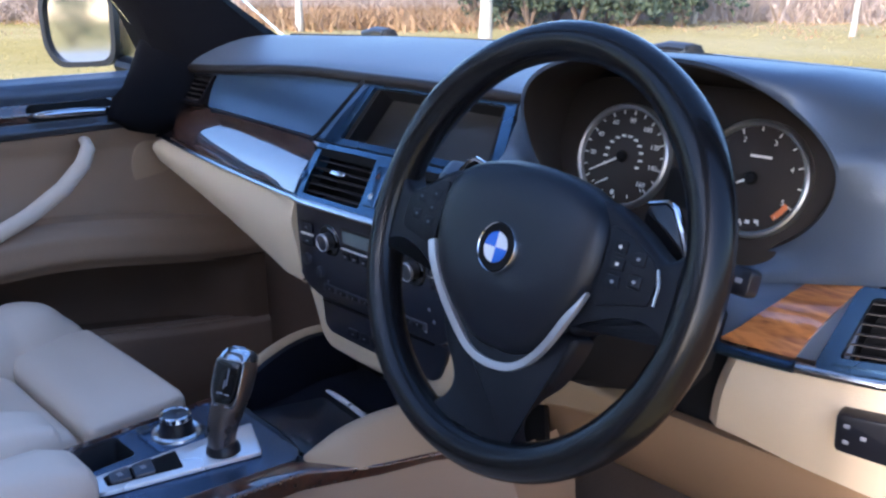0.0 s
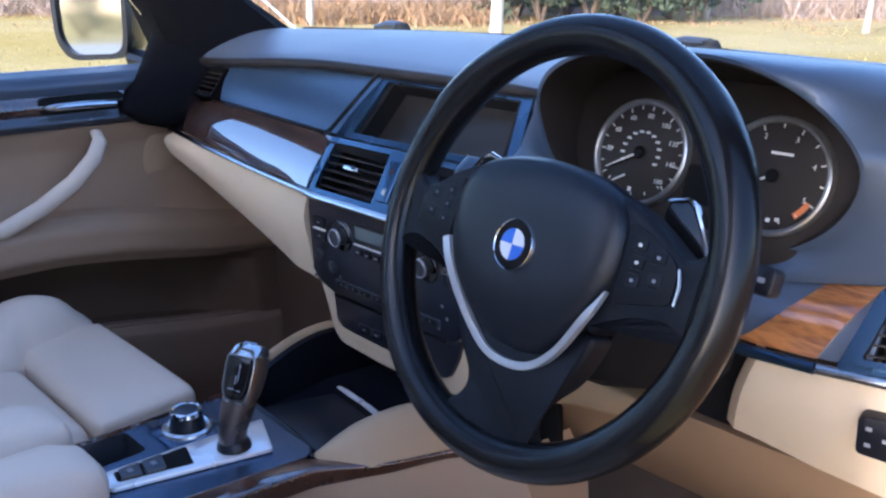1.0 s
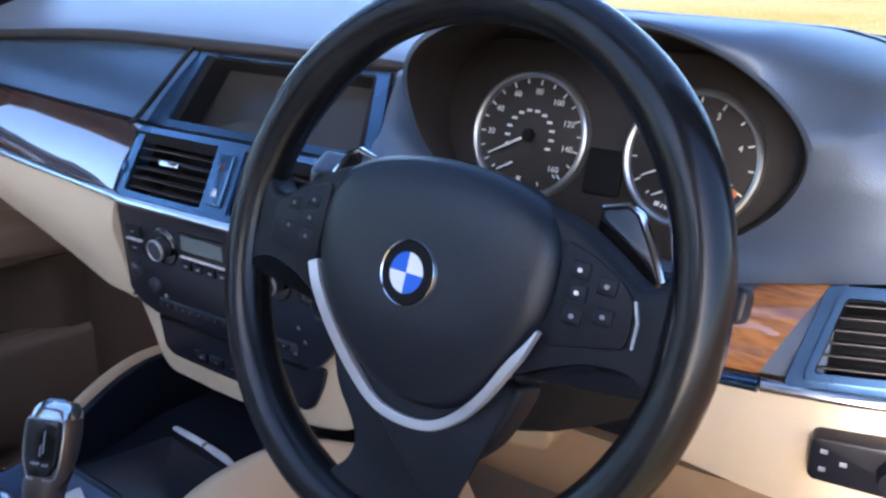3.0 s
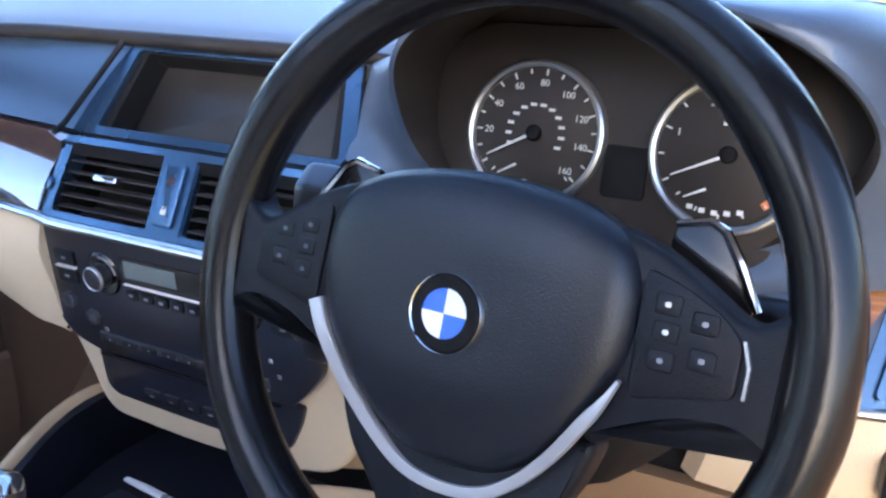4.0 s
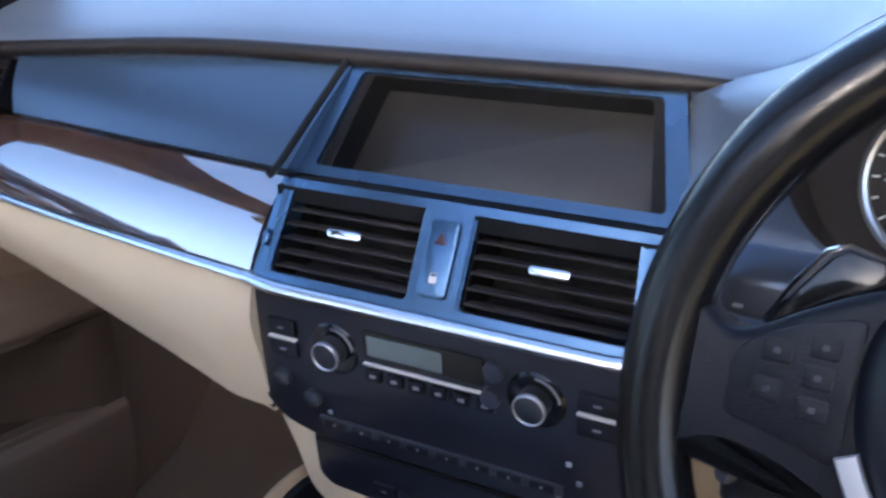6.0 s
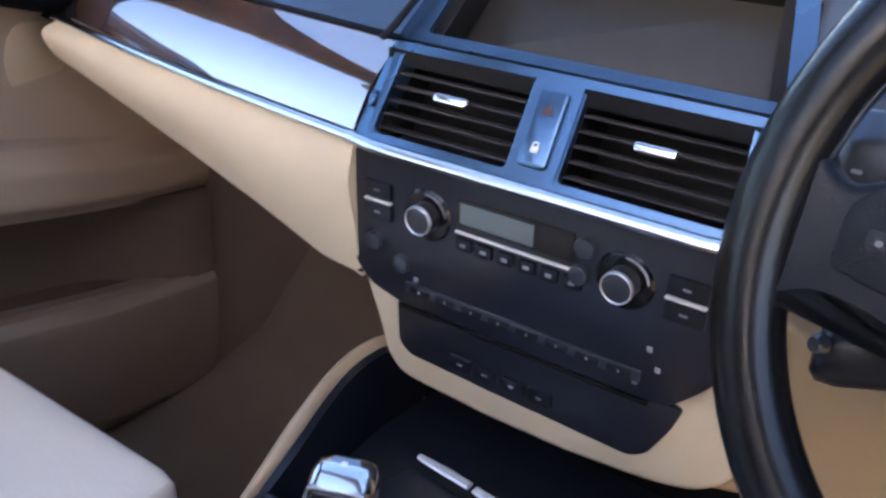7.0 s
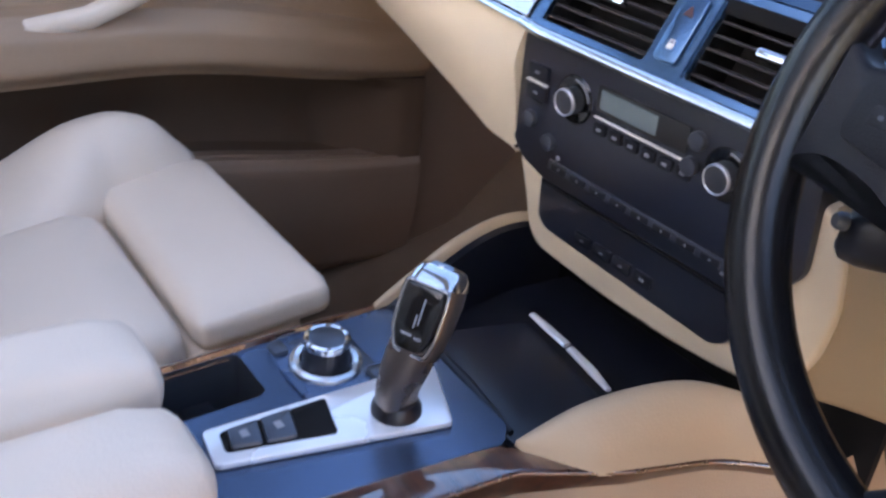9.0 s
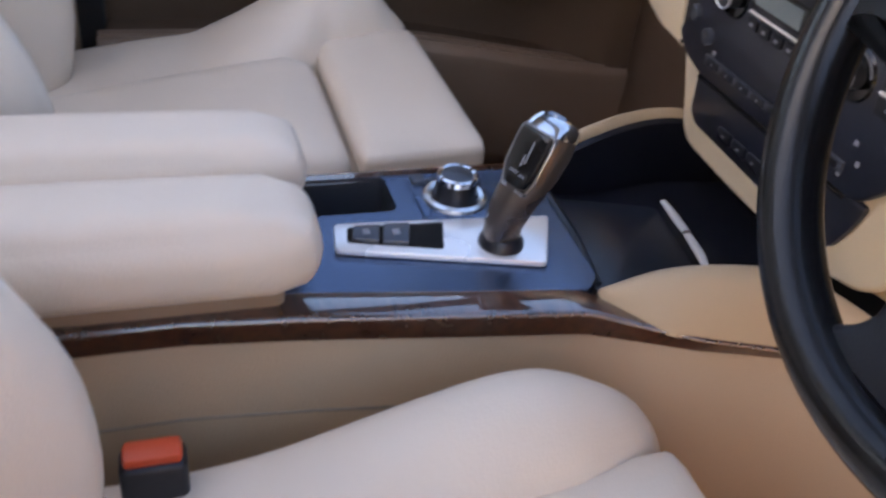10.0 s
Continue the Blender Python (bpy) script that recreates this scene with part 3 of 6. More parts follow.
part("lower_panel", skin(cream_face, 40, 12, (0, 0.015, 0)), CREAM_DASH, dash, "cream lower dash panel before the passenger")


def under_face(u, v):
    x = lerp(-0.640, -0.1665, u)
    b = curve_at(CREAM_LOW, x)
    return (x, lerp(b[0] + 0.01, 0.70, v), lerp(b[1] + 0.004, b[1] + 0.03, v))


part("underside", skin(under_face, 20, 6, (0, 0, 0.012)), DEEP_BLACK, dash)


SLAT = surface("slat_plastic", (0.034, 0.028, 0.026), 0.42, grain=300, relief=0.0, vary=0.1, spec=0.3)


def vent(m, w, h, slats, handle=True, slant=0.0, parent=None, name="air_vent", rim=BEZEL):
    """A deep louvred outlet in the frame m: rim, dark box, slats and a chrome tab."""
    v = part(name, bm_frame(w + 0.012, h + 0.012, w, h, -0.004, 0.004, slant), rim, parent, "dark satin vent surround", m)
    part("duct", bm_frame(w + 0.004, h + 0.004, w - 0.002, h - 0.002, -0.05, -0.002, slant), DEEP_BLACK, v, "", m)
    part("backing", slab(rounded(w, h, 0.003), -0.05, -0.047, 0), DEEP_BLACK, v, "", m)
    for k in range(slats):
        y = lerp(-h / 2, h / 2, (k + 0.5) / slats)
        part("slat", box(-w / 2 + 0.001, w / 2 - 0.001, -0.0009, 0.0009, -0.014, 0.0, 0.0005, 1), SLAT, v, "", m @ pose(slant * y, y, 0.0, 18))
    if handle:
        part("vent_tab", slab(rounded(0.030, 0.0065, 0.002), -0.004, 0.005, 0.001), CHROME, v, "chrome vent tab", m @ pose(0, 0.004, 0.003))
    return v


def bm_frame(w0, h0, w1, h1, z0, z1, slant=0.0, r=0.006):
    """A flat rectangular rim: outer size w0, h0, opening w1, h1."""
    o, i = rounded(w0, h0, r), rounded(w1, h1, max(0.001, r - 0.002))
    sk = lambda p, z: (p[0] + slant * p[1], p[1], z)
    rows = [[sk(p, z0) for p in o], [sk(p, z1 - 0.001) for p in o], [sk((p[0] * 0.995, p[1] * 0.995), z1) for p in o], [sk((p[0] * 1.004, p[1] * 1.004), z1) for p in i], [sk(p, z1 - 0.001) for p in i], [sk(p, z0) for p in i]]
    rows.append(rows[0])
    bm = loft(rows, True, False)
    bmesh.ops.remove_doubles(bm, verts=bm.verts, dist=1e-6)
    return bm


# Passenger end vent; its rim is coloured black for the shade it lies in.
PV = axes((-0.622, 0.282, 1.120), (1, -0.06, 0.03), (0, 0.62, 0.78))
vent(PV, 0.075, 0.050, 5, False, 0.0, dash, rim=PILLAR)

# Centre stack: bezel round the vents, ledge, display.
V = axes((0, 0.188, 1.061), (1, 0, 0), (0, 0.50, 0.866))


def bezel_with_holes():
    """The vent bezel: bars round two openings."""
    bm = bmesh.new()
    xs = [-0.166, -0.148, -0.020, 0.020, 0.148, 0.166]
    ys = [-0.046, -0.039, 0.0315, 0.0385]
    for i in range(5):
        for j in range(3):
            if j == 1 and i in (1, 3):
                continue
            for z in (0.0, -0.02):
                q = [(xs[i], ys[j]), (xs[i + 1], ys[j]), (xs[i + 1], ys[j + 1]), (xs[i], ys[j + 1])]
                bm.faces.new([bm.verts.new((x * (1 - 0.6 * (y + 0.046)) if abs(x) > 0.1 else x, y, z - 0.2 * max(0, abs(x) - 0.14))) for x, y in q])
    bmesh.ops.remove_doubles(bm, verts=bm.verts, dist=1e-5)
    bound = [e for e in bm.edges if len(e.link_faces) == 1]
    tops = {}
    for e in bound:
        a, b = e.verts
        key = tuple(sorted(((round(a.co.x, 4), round(a.co.y, 4)), (round(b.co.x, 4), round(b.co.y, 4)))))
        tops.setdefault(key, []).append(e)
    for es in tops.values():
        if len(es) == 2:
            bmesh.ops.bridge_loops(bm, edges=es)
    return bm


stack = part("vent_bezel", bezel_with_holes(), BEZEL, dash, "dark satin bezel round the centre vents, tinted with sky blue", V)
vent(V @ pose(-0.084, -0.0035, -0.006), 0.124, 0.069, 6, True, 0.0, dash)
vent(V @ pose(0.084, -0.0035, -0.006), 0.124, 0.069, 6, True, 0.0, dash)
hz = part("hazard_switch", slab(rounded(0.024, 0.058, 0.004), 0, 0.004, 0.0015), BEZEL, dash, "dark satin hazard light and lock switch", V @ pose(0, -0.004, 0))
part("hazard_mark", slab([(-0.005, -0.004), (0.005, -0.004), (0, 0.005)], 0.0042, 0.0048, 0), HAZARD, hz, "", V @ pose(0, 0.010, 0))
part("lock_mark", slab(rounded(0.006, 0.005, 0.001), 0.0042, 0.0048, 0), PRINT, hz, "", V @ pose(0, -0.020, 0))
part("lock_bow", sweep([(-0.002, 0.002, 0.0046), (-0.002, 0.005, 0.0046), (0.002, 0.005, 0.0046), (0.002, 0.002, 0.0046)], 0.0006, 5), PRINT, hz, "", V @ pose(0, -0.020, 0))
for sx in (-1, 1):
    part("vent_wheel", lathe([(0, 0.004), (0.006, 0.003), (0.0075, 0.0), (0, 0)], 16), BEZEL, dash, "", V @ pose(sx * 0.156, -0.012, -0.002) @ Matrix.Diagonal((0.5, 1.0, 1, 1)))
part("bezel_chrome_strip", sweep([(x, 0.160 + 0.25 * max(0, abs(x) - 0.14), 1.019) for x in [lerp(-0.168, 0.168, k / 20) for k in range(21)]], 0.006, 10, flat=0.9), SATIN, dash, "satin chrome strip below the vents")


def ledge_face(u, v):
    x = lerp(-0.158, 0.156, u)
    return (x, lerp(0.204, 0.246, v), 1.0875 - 0.004 * (v > 0.3 and v < 0.6))


part("ledge", skin(ledge_face, 12, 6, (0, 0, -0.012)), DEEP_BLACK, dash)
D = axes((0, 0.272, 1.134), (1, 0, 0), (0, 0.585, 0.811))


def flared(wb, wt, y0, y1):
    return [(wb, y0), (wt, y1), (-wt, y1), (-wb, y0)]


def rim_of(o, i, z0, z1, z2):
    rows = [[(*p, z0) for p in o], [(*p, z1) for p in o], [(*p, z1) for p in i], [(*p, z2) for p in i], [(*p, z0) for p in i]]
    rows.append(rows[0])
    bm = loft(rows, True, False)
    bmesh.ops.remove_doubles(bm, verts=bm.verts, dist=1e-6)
    return bm


screen = part("display_housing", rim_of(round_corners(flared(0.166, 0.141, -0.058, 0.046), 0.006), round_corners(flared(0.147, 0.127, -0.049, 0.037), 0.005), -0.03, 0.003, 0.0), BEZEL, dash, "dark satin housing of the centre display", D)
part("reveal", rim_of(round_corners(flared(0.1472, 0.1272, -0.0492, 0.0372), 0.005), round_corners(flared(0.135, 0.119, -0.0475, 0.036), 0.003), -0.042, -0.003, -0.034), DEEP_BLACK, screen, "", D)
part("display_glass", slab(round_corners(flared(0.137, 0.121, -0.048, 0.037), 0.003), -0.042, -0.032, 0.001), SCREEN, screen, "unlit dark display screen", D)
part("side_seam", sweep([(0.158, 0.205, 1.085), (0.156, 0.25, 1.10), (0.141, 0.300, 1.172)], 0.0022, 6), DEEP_BLACK, dash)
part("side_seam", sweep([(-0.1625, 0.200, 1.095), (-0.160, 0.214, 1.104), (-0.134, 0.278, 1.176)], 0.003, 6), DEEP_BLACK, dash)

# Fascia below the strip: climate and audio controls.
F = axes((-0.005, 0.176, 0.950), (1, 0, 0), (0, -0.06, 0.998))
up_out = round_corners([(-0.163, 0.062), (-0.170, -0.045), (-0.152, -0.066), (-0.118, -0.076), (0.130, -0.076), (0.152, -0.054), (0.170, -0.030), (0.163, 0.062)][::-1], 0.010)
fascia = part("control_fascia", slab(up_out, -0.05, 0.0, 0.004), FASCIA, dash, "satin black climate and audio fascia", F)
low_out = round_corners([(-0.122, -0.074), (0.142, -0.074), (0.134, -0.098), (0.119, -0.127), (0.106, -0.135), (-0.02, -0.132), (-0.108, -0.129), (-0.121, -0.119)][::-1], 0.006)
audio = part("audio_panel", slab(low_out, -0.05, -0.003, 0.003), FASCIA, dash, "black storage and switch panel", F)
for kx in (-0.0865, 0.0865):
    dial = part("rotary_dial", lathe([(0, 0.014), (0.0098, 0.014), (0.0115, 0.013), (0.0122, 0.0), (0, 0)], 36), SOFT_BLACK, fascia, "black rotary dial with a silver rim", F @ pose(kx, 0.018, 0))
    part("dial_ring", lathe([(0.0110, 0.0142), (0.0117, 0.0149), (0.0124, 0.0142), (0.0126, 0.0115), (0.0110, 0.0115)], 36), MATT_SILVER, dial, "", F @ pose(kx, 0.018, 0))
    part("dial_collar", lathe([(0.0128, 0.001), (0.021, 0.002), (0.023, 0.0), (0.023, -0.004), (0.0128, -0.004)], 36), GLOSS_BLACK, dial, "", F @ pose(kx, 0.018, 0))
    part("dial_arc", sweep([(0.0192 * math.cos(radians(a)), 0.0192 * math.sin(radians(a)), 0.0022) for a in range(10, 100, 10)], 0.0008, 5), PRINT_DIM, dial, "", F @ pose(kx, 0.018, 0))
part("climate_display", slab(rounded(0.104, 0.024, 0.002), 0, 0.002, 0.0006), SCREEN, fascia, "dark climate display window", F @ pose(-0.006, 0.031, 0))
part("lcd", slab(rounded(0.066, 0.018, 0.001), 0.0022, 0.0028, 0), LCD, fascia, "grey-green liquid crystal field", F @ pose(-0.020, 0.031, 0))
part("fascia_line", box(-0.058, 0.054, 0.0127, 0.0141, 0, 0.0034, 0.0004), PRINT, fascia, "", F)
for x0, x1 in ((-0.150, -0.122), (0.118, 0.148)):
    part("fascia_line", box(x0, x1, 0.0172, 0.0186, 0, 0.0045, 0.0004), PRINT, fascia, "", F)
    for dy in (0.028, 0.008):
        b = part("rocker_button", slab(rounded(x1 - x0, 0.015, 0.002), 0, 0.0035, 0.001), HARD_BLACK, fascia, "", F @ pose((x0 + x1) / 2, dy, 0))
        part("symbol", box(-0.003, 0.003, -0.001, 0.001, 0.0036, 0.0040, 0), PRINT_DIM, b, "", F @ pose((x0 + x1) / 2, dy, 0))
for k in range(6):
    x = lerp(-0.050, 0.047, k / 5)
    b = part("push_button", slab(rounded(0.015, 0.011, 0.002), 0, 0.0028, 0.0008), HARD_BLACK, fascia, "", F @ pose(x, 0.003, 0))
    part("symbol", box(-0.0026, 0.0026, -0.0014, 0.0014, 0.003, 0.0034, 0), PRINT_DIM, b, "", F @ pose(x, 0.003, 0))
for x, y in ((-0.141, -0.020), (-0.112, -0.034), (0.052, 0.012), (0.055, 0.035)):
    part("round_button", disc(0.008, 0, 0.006, 0.0015, 24), GRAPHITE, fascia, "", F @ pose(x, y, 0))
for x, y in ((-0.098, -0.046), (0.112, -0.030), (0.120, -0.045), (0.104, -0.062)):
    part("marking", box(-0.002, 0.002, -0.002, 0.002, 0, 0.0008, 0), PRINT_DIM, fascia, "", F @ pose(x, y, 0))
part("slot_rim", box(-0.108, 0.108, -0.060, -0.050, 0, 0.003, 0.001), GRAPHITE, fascia, "satin bar with station buttons", F)
for k in range(8):
    x = lerp(-0.092, 0.092, k / 7)
    b = part("station_button", slab(rounded(0.020, 0.007, 0.001), 0.003, 0.0042, 0.0006), HARD_BLACK, fascia, "", F @ pose(x, -0.055, 0))
    part("symbol", box(-0.0011, 0.0011, -0.0012, 0.0012, 0.0042, 0.0045, 0), PRINT_DIM, b, "", F @ pose(x, -0.055, 0))
part("panel_line", box(-0.116, 0.116, -0.0795, -0.0765, -0.004, 0.0005, 0.0005), DEEP_BLACK, audio, "", F)
for k in range(4):
    x = -0.052 + k * 0.026
    b = part("seat_heat_button", slab(rounded(0.022, 0.013, 0.002), -0.003, 0.0, 0.001), HARD_BLACK, audio, "", F @ pose(x, -0.114, 0))
    part("symbol", box(-0.0026, 0.0026, -0.0008, 0.0008, 0.0002, 0.0005, 0), PRINT_DIM, b, "", F @ pose(x, -0.114, 0))

# Cream cheeks and chin of the stack.
chin = round_corners([(-0.168, -0.040), (-0.162, -0.072), (-0.149, -0.106), (-0.139, -0.143), (-0.122, -0.160), (-0.03, -0.165), (0.05, -0.164), (0.120, -0.157), (0.158, -0.148), (0.182, -0.128), (0.196, -0.094), (0.200, -0.050), (0.192, -0.005), (0.168, 0.03)][::-1], 0.014)
part("stack_surround", slab(chin, -0.10, -0.008, 0.006, 3), CREAM_DASH, dash, "cream moulding round the centre stack", F)
tail = round_corners([(0.120, -0.150), (0.178, -0.141), (0.232, -0.122), (0.31, -0.100), (0.395, -0.086), (0.400, -0.060), (0.31, -0.058), (0.275, -0.015), (0.168, 0.03)][::-1], 0.014)
part("column_trim", slab(tail, -0.10, -0.014, 0.006, 3), CREAM_DASH_SHADED, dash, "cream moulding towards the steering column, darkened for shade", F)


# ---- driver's side of the dash ----
def oval(t, grow=0.0):
    """The mouth of the gauge hood."""
    c, s = math.cos(t), math.sin(t)
    e = 0.8 + 0.28 * max(0.0, c)
    x = 0.396 + (0.174 - 0.006 * max(0.0, c) + grow) * math.copysign(abs(c) ** e, c)
    z = 1.157 + ((0.104 if s < 0 else 0.087) + grow) * math.copysign(abs(s) ** e, s)
    return Vector((x, 0.222 - 0.030 * (z - 1.157) / 0.076, z))


RIDGE = [tuple(pad_front(x)) for x in (0.715, 0.68, 0.65, 0.62, 0.58, 0.54, 0.50, 0.45, 0.39, 0.35, 0.32, 0.30, 0.28, 0.26, 0.24, 0.225, 0.21)]
OUTER = [(0.715, 0.30, 1.130)] + RIDGE + [(0.195, 0.300, 1.186), (0.142, 0.312, 1.174), (0.152, 0.262, 1.120), (0.160, 0.215, 1.075), (0.20, 0.225, 1.035), (0.30, 0.235, 1.015), (0.42, 0.238, 1.015), (0.50, 0.246, 1.040), (0.56, 0.250, 1.052), (0.64, 0.262, 1.066), (0.715, 0.278, 1.078)]


def outer_at(t):
    """The border of the hood's flanks, met by a ray from the oval's middle."""
    d = Vector((math.cos(t) * 0.174, math.sin(t) * 0.076))
    c = Vector((0.396, 1.157))
    best = None
    for a, b in zip(OUTER, OUTER[1:] + OUTER[:1]):
        p, q = Vector((a[0], a[2])), Vector((b[0], b[2]))
        e = q - p
        den = d.x * e.y - d.y * e.x
        if abs(den) < 1e-12:
            continue
        w = p - c
        k, s = (w.x * e.y - w.y * e.x) / den, (w.x * d.y - w.y * d.x) / den
        if k > 0 and -1e-6 <= s <= 1 + 1e-6 and (best is None or k > best[0]):
            best = (k, Vector(a).lerp(Vector(b), s))
    return best[1]


def flank_rows():
    rows = []
    n = 96
    for v in (0, 0.08, 0.16, 0.25, 0.35, 0.45, 0.55, 0.65, 0.75, 0.85, 0.93, 1.0):
        row = []
        for k in range(n):
            t = 2 * math.pi * k / n
            a, b = oval(t, 0.006), outer_at(t)
            p = a.lerp(b, v)
            top = smooth(0.0, 0.45, math.sin(t)) * smooth(0.195, 0.235, b.x) * (1 - 0.55 * smooth(0.60, 0.70, b.x))
            nose = lip(b.x) + Vector((0, 0.004, 0.004)) + Vector((a.x - b.x, 0, 0)) * 0.35
            arch = a * (1 - v) ** 2 + nose * 2 * v * (1 - v) + b * v * v
            p.y -= 0.008 * math.sin(math.pi * v)
            p = p.lerp(arch, top)
            row.append(p)
        rows.append(row)
    return rows


fr = flank_rows()
mouth = [[oval(2 * math.pi * k / 96, g) + Vector((0, dy, 0)) for k in range(96)] for g, dy in ((-0.004, 0.110), (-0.003, 0.03), (-0.001, 0.006), (0.002, 0.0), (0.006, 0.0))]
part("hood_recess", loft(mouth[:4], True, False), DIAL, dash, "dark brown inside of the gauge hood")
mid = sum(mouth[0], Vector()) / len(mouth[0])
part("hood_back", loft([mouth[0], [mid.lerp(p, 0.02) for p in mouth[0]]], True, False), DIAL, dash)
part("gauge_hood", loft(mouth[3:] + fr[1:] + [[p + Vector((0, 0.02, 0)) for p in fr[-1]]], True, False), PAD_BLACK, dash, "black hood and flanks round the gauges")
G = axes((0.393, 0.268, 1.133), (1, 0, 0), (0, 0.27, 0.963))
cluster = part("instrument_panel", slab(rounded(0.362, 0.170, 0.07, 8), -0.02, -0.006, 0.002), DIAL, dash, "dark brown-black instrument panel", G)
part("info_window", slab(rounded(0.034, 0.040, 0.004), -0.006, -0.0035, 0.0008), DEEP_BLACK, cluster, "", G @ pose(0, -0.022, 0))


def gauge(cx, numbers, start, step, needle, low_needle, red):
    g = G @ pose(cx, 0.0, 0)
    d = part("gauge", disc(0.054, -0.006, -0.001, 0.0005, 64), DIAL, cluster, "round black dial with white print", g)
    part("gauge_ring", lathe([(0.0515, -0.001), (0.0525, 0.003), (0.0550, 0.0045), (0.0572, 0.003), (0.0580, -0.006), (0.0515, -0.006)], 72), RING, d, "silver dial ring", g)
    for k, text in enumerate(numbers):
        a = radians(start - step * k)
        if text:
            part("numeral", lettering(text, 0.0076), PRINT, d, "", g @ pose(0.0395 * math.cos(a), 0.0395 * math.sin(a), -0.0004))
    for k in range(2 * len(numbers) - 1):
        a = start - step * k / 2
        part("tick", box(0.0465 if k % 2 else 0.0455, 0.0505, -0.0007, 0.0007, -0.001, -0.0004, 0), PRINT, d, "", g @ pose(0, 0, 0, 0, 0, a))
    part("needle", slab([(-0.006, -0.0013), (0.043, -0.0005), (0.043, 0.0005), (-0.006, 0.0013)], 0.002, 0.0032, 0), PRINT, d, "white pointer", g @ pose(0, 0, 0, 0, 0, needle))
    part("needle_cap", lathe([(0, 0.0055), (0.005, 0.005), (0.0065, 0.003), (0.0065, 0.001), (0, 0.001)], 24), DEEP_BLACK, d, "", g)
    part("small_needle", slab([(0, -0.001), (0.017, -0.0005), (0.017, 0.0005), (0, 0.001)], 0.001, 0.002, 0), PRINT, d, "", g @ pose(-0.012, -0.026, 0, 0, 0, low_needle))
    for k in range(5):
        a = radians(225 + 22 * k)
        part("tick", box(0.043, 0.0465, -0.0006, 0.0006, -0.001, -0.0004, 0), PRINT, d, "", g @ pose(0, 0, 0, 0, 0, 225 + 22 * k))
    return d, g


speedo, sg = gauge(-0.075, ["", "20", "40", "60", "80", "100", "120", "140", "160"], 213, 32, 209, 210, False)
for k in range(12):
    a = radians(205 - 21 * k)
    part("small_numeral", box(-0.0026, 0.0026, -0.0012, 0.0012, -0.001, -0.0004, 0), PRINT, speedo, "", sg @ pose(0.0225 * math.cos(a), 0.0225 * math.sin(a), 0))
part("fuel_mark", box(-0.002, 0.002, -0.0025, 0.0025, -0.001, -0.0004, 0), PRINT, speedo, "", sg @ pose(-0.004, -0.040, 0))
rev, rg = gauge(0.075, ["", "1", "2", "3", "4", "5"], 208, 47, 206, 207, True)
part("scale_note", box(-0.011, 0.011, -0.0013, 0.0013, -0.001, -0.0004, 0), PRINT, rev, "", rg @ pose(0.004, 0.022, 0))
for k in range(5):
    part("small_numeral", box(-0.0022, 0.0022, -0.0018, 0.0018, -0.001, -0.0004, 0), PRINT, rev, "", rg @ pose(-0.022 + 0.009 * k, -0.040 - 0.0025 * math.sin(k / 4 * math.pi), 0))
arc = [(0.047 * math.cos(radians(a)), 0.047 * math.sin(radians(a))) for a in range(-50, -23, 4)] + [(0.0415 * math.cos(radians(a)), 0.0415 * math.sin(radians(a))) for a in range(-26, -53, -4)]
part("red_sector", slab(arc, -0.001, -0.0004, 0), ORANGE, rev, "orange warning sector", rg)

RT = [(0.44, 0.240, 1.036), (0.50, 0.247, 1.041), (0.56, 0.254, 1.052), (0.62, 0.262, 1.062), (0.71, 0.280, 1.076)]
RL = [(0.44, 0.212, 0.985), (0.50, 0.210, 0.987), (0.56, 0.210, 0.991), (0.62, 0.216, 0.995), (0.71, 0.236, 1.000)]
part("wood_backing", skin(lambda u, v: band(lerp(0.440, 0.600, u), RT, RL, 0.006, v) + Vector((0, 0.003, 0)), 14, 8, (0, 0.006, 0)), PAD_BLACK, dash)
part("wood_trim", skin(lambda u, v: band(lerp(lerp(0.478, 0.541, v ** 0.8), lerp(0.556, 0.590, v), u), RT, RL, 0.010, v), 14, 10, (0, 0.008, 0)), WOOD_LIT, dash, "lacquered burl wood strip in a sunlit brown")
DV = axes((0.653, 0.241, 1.030), (1, 0.22, 0.07), (0, 0.57, 0.82))
vent(DV, 0.112, 0.058, 6, False, 0.34, dash)
part("vent_pad", bm_frame(0.146, 0.080, 0.122, 0.068, -0.02, -0.003, 0.34), BEZEL, dash, "dark satin end panel", DV)
lowx = lambda a, b, n=14: [(x, curve_at(RL, x)[0] - 0.004, curve_at(RL, x)[1] - 0.007) for x in [lerp(a, b, k / n) for k in range(n + 1)]]
part("dark_strip", sweep(lowx(0.448, 0.558), 0.007, 10, flat=0.9), BEZEL, dash, "dark satin strip")
part("chrome_strip", sweep(lowx(0.560, 0.712), 0.006, 10, flat=0.9), SATIN, dash, "satin chrome strip")
CT = [(0.44, 0.214, 0.974), (0.56, 0.212, 0.980), (0.71, 0.238, 0.990)]
CB = [(0.44, 0.232, 0.882), (0.50, 0.232, 0.880), (0.56, 0.232, 0.874), (0.64, 0.240, 0.866), (0.71, 0.256, 0.860)]
part("lower_panel", skin(lambda u, v: band(lerp(lerp(0.462, 0.490, v), 0.712, u), CT, CB, 0.010, v) + Vector((0, 0.012 * smooth(0.06, 0.0, u), 0)), 18, 10, (0, 0.015, 0)), CREAM_DASH, dash, "cream lower dash panel before the driver")
LS = axes((0.646, 0.220, 0.940), (1, 0.12, 0.02), (0, -0.10, 0.99))
sw = part("light_switch", slab(round_corners([(-0.046, -0.020), (0.05, -0.024), (0.05, 0.022), (-0.046, 0.018)], 0.006), -0.012, 0.012, 0.003), HARD_BLACK, dash, "black light switch block", LS)
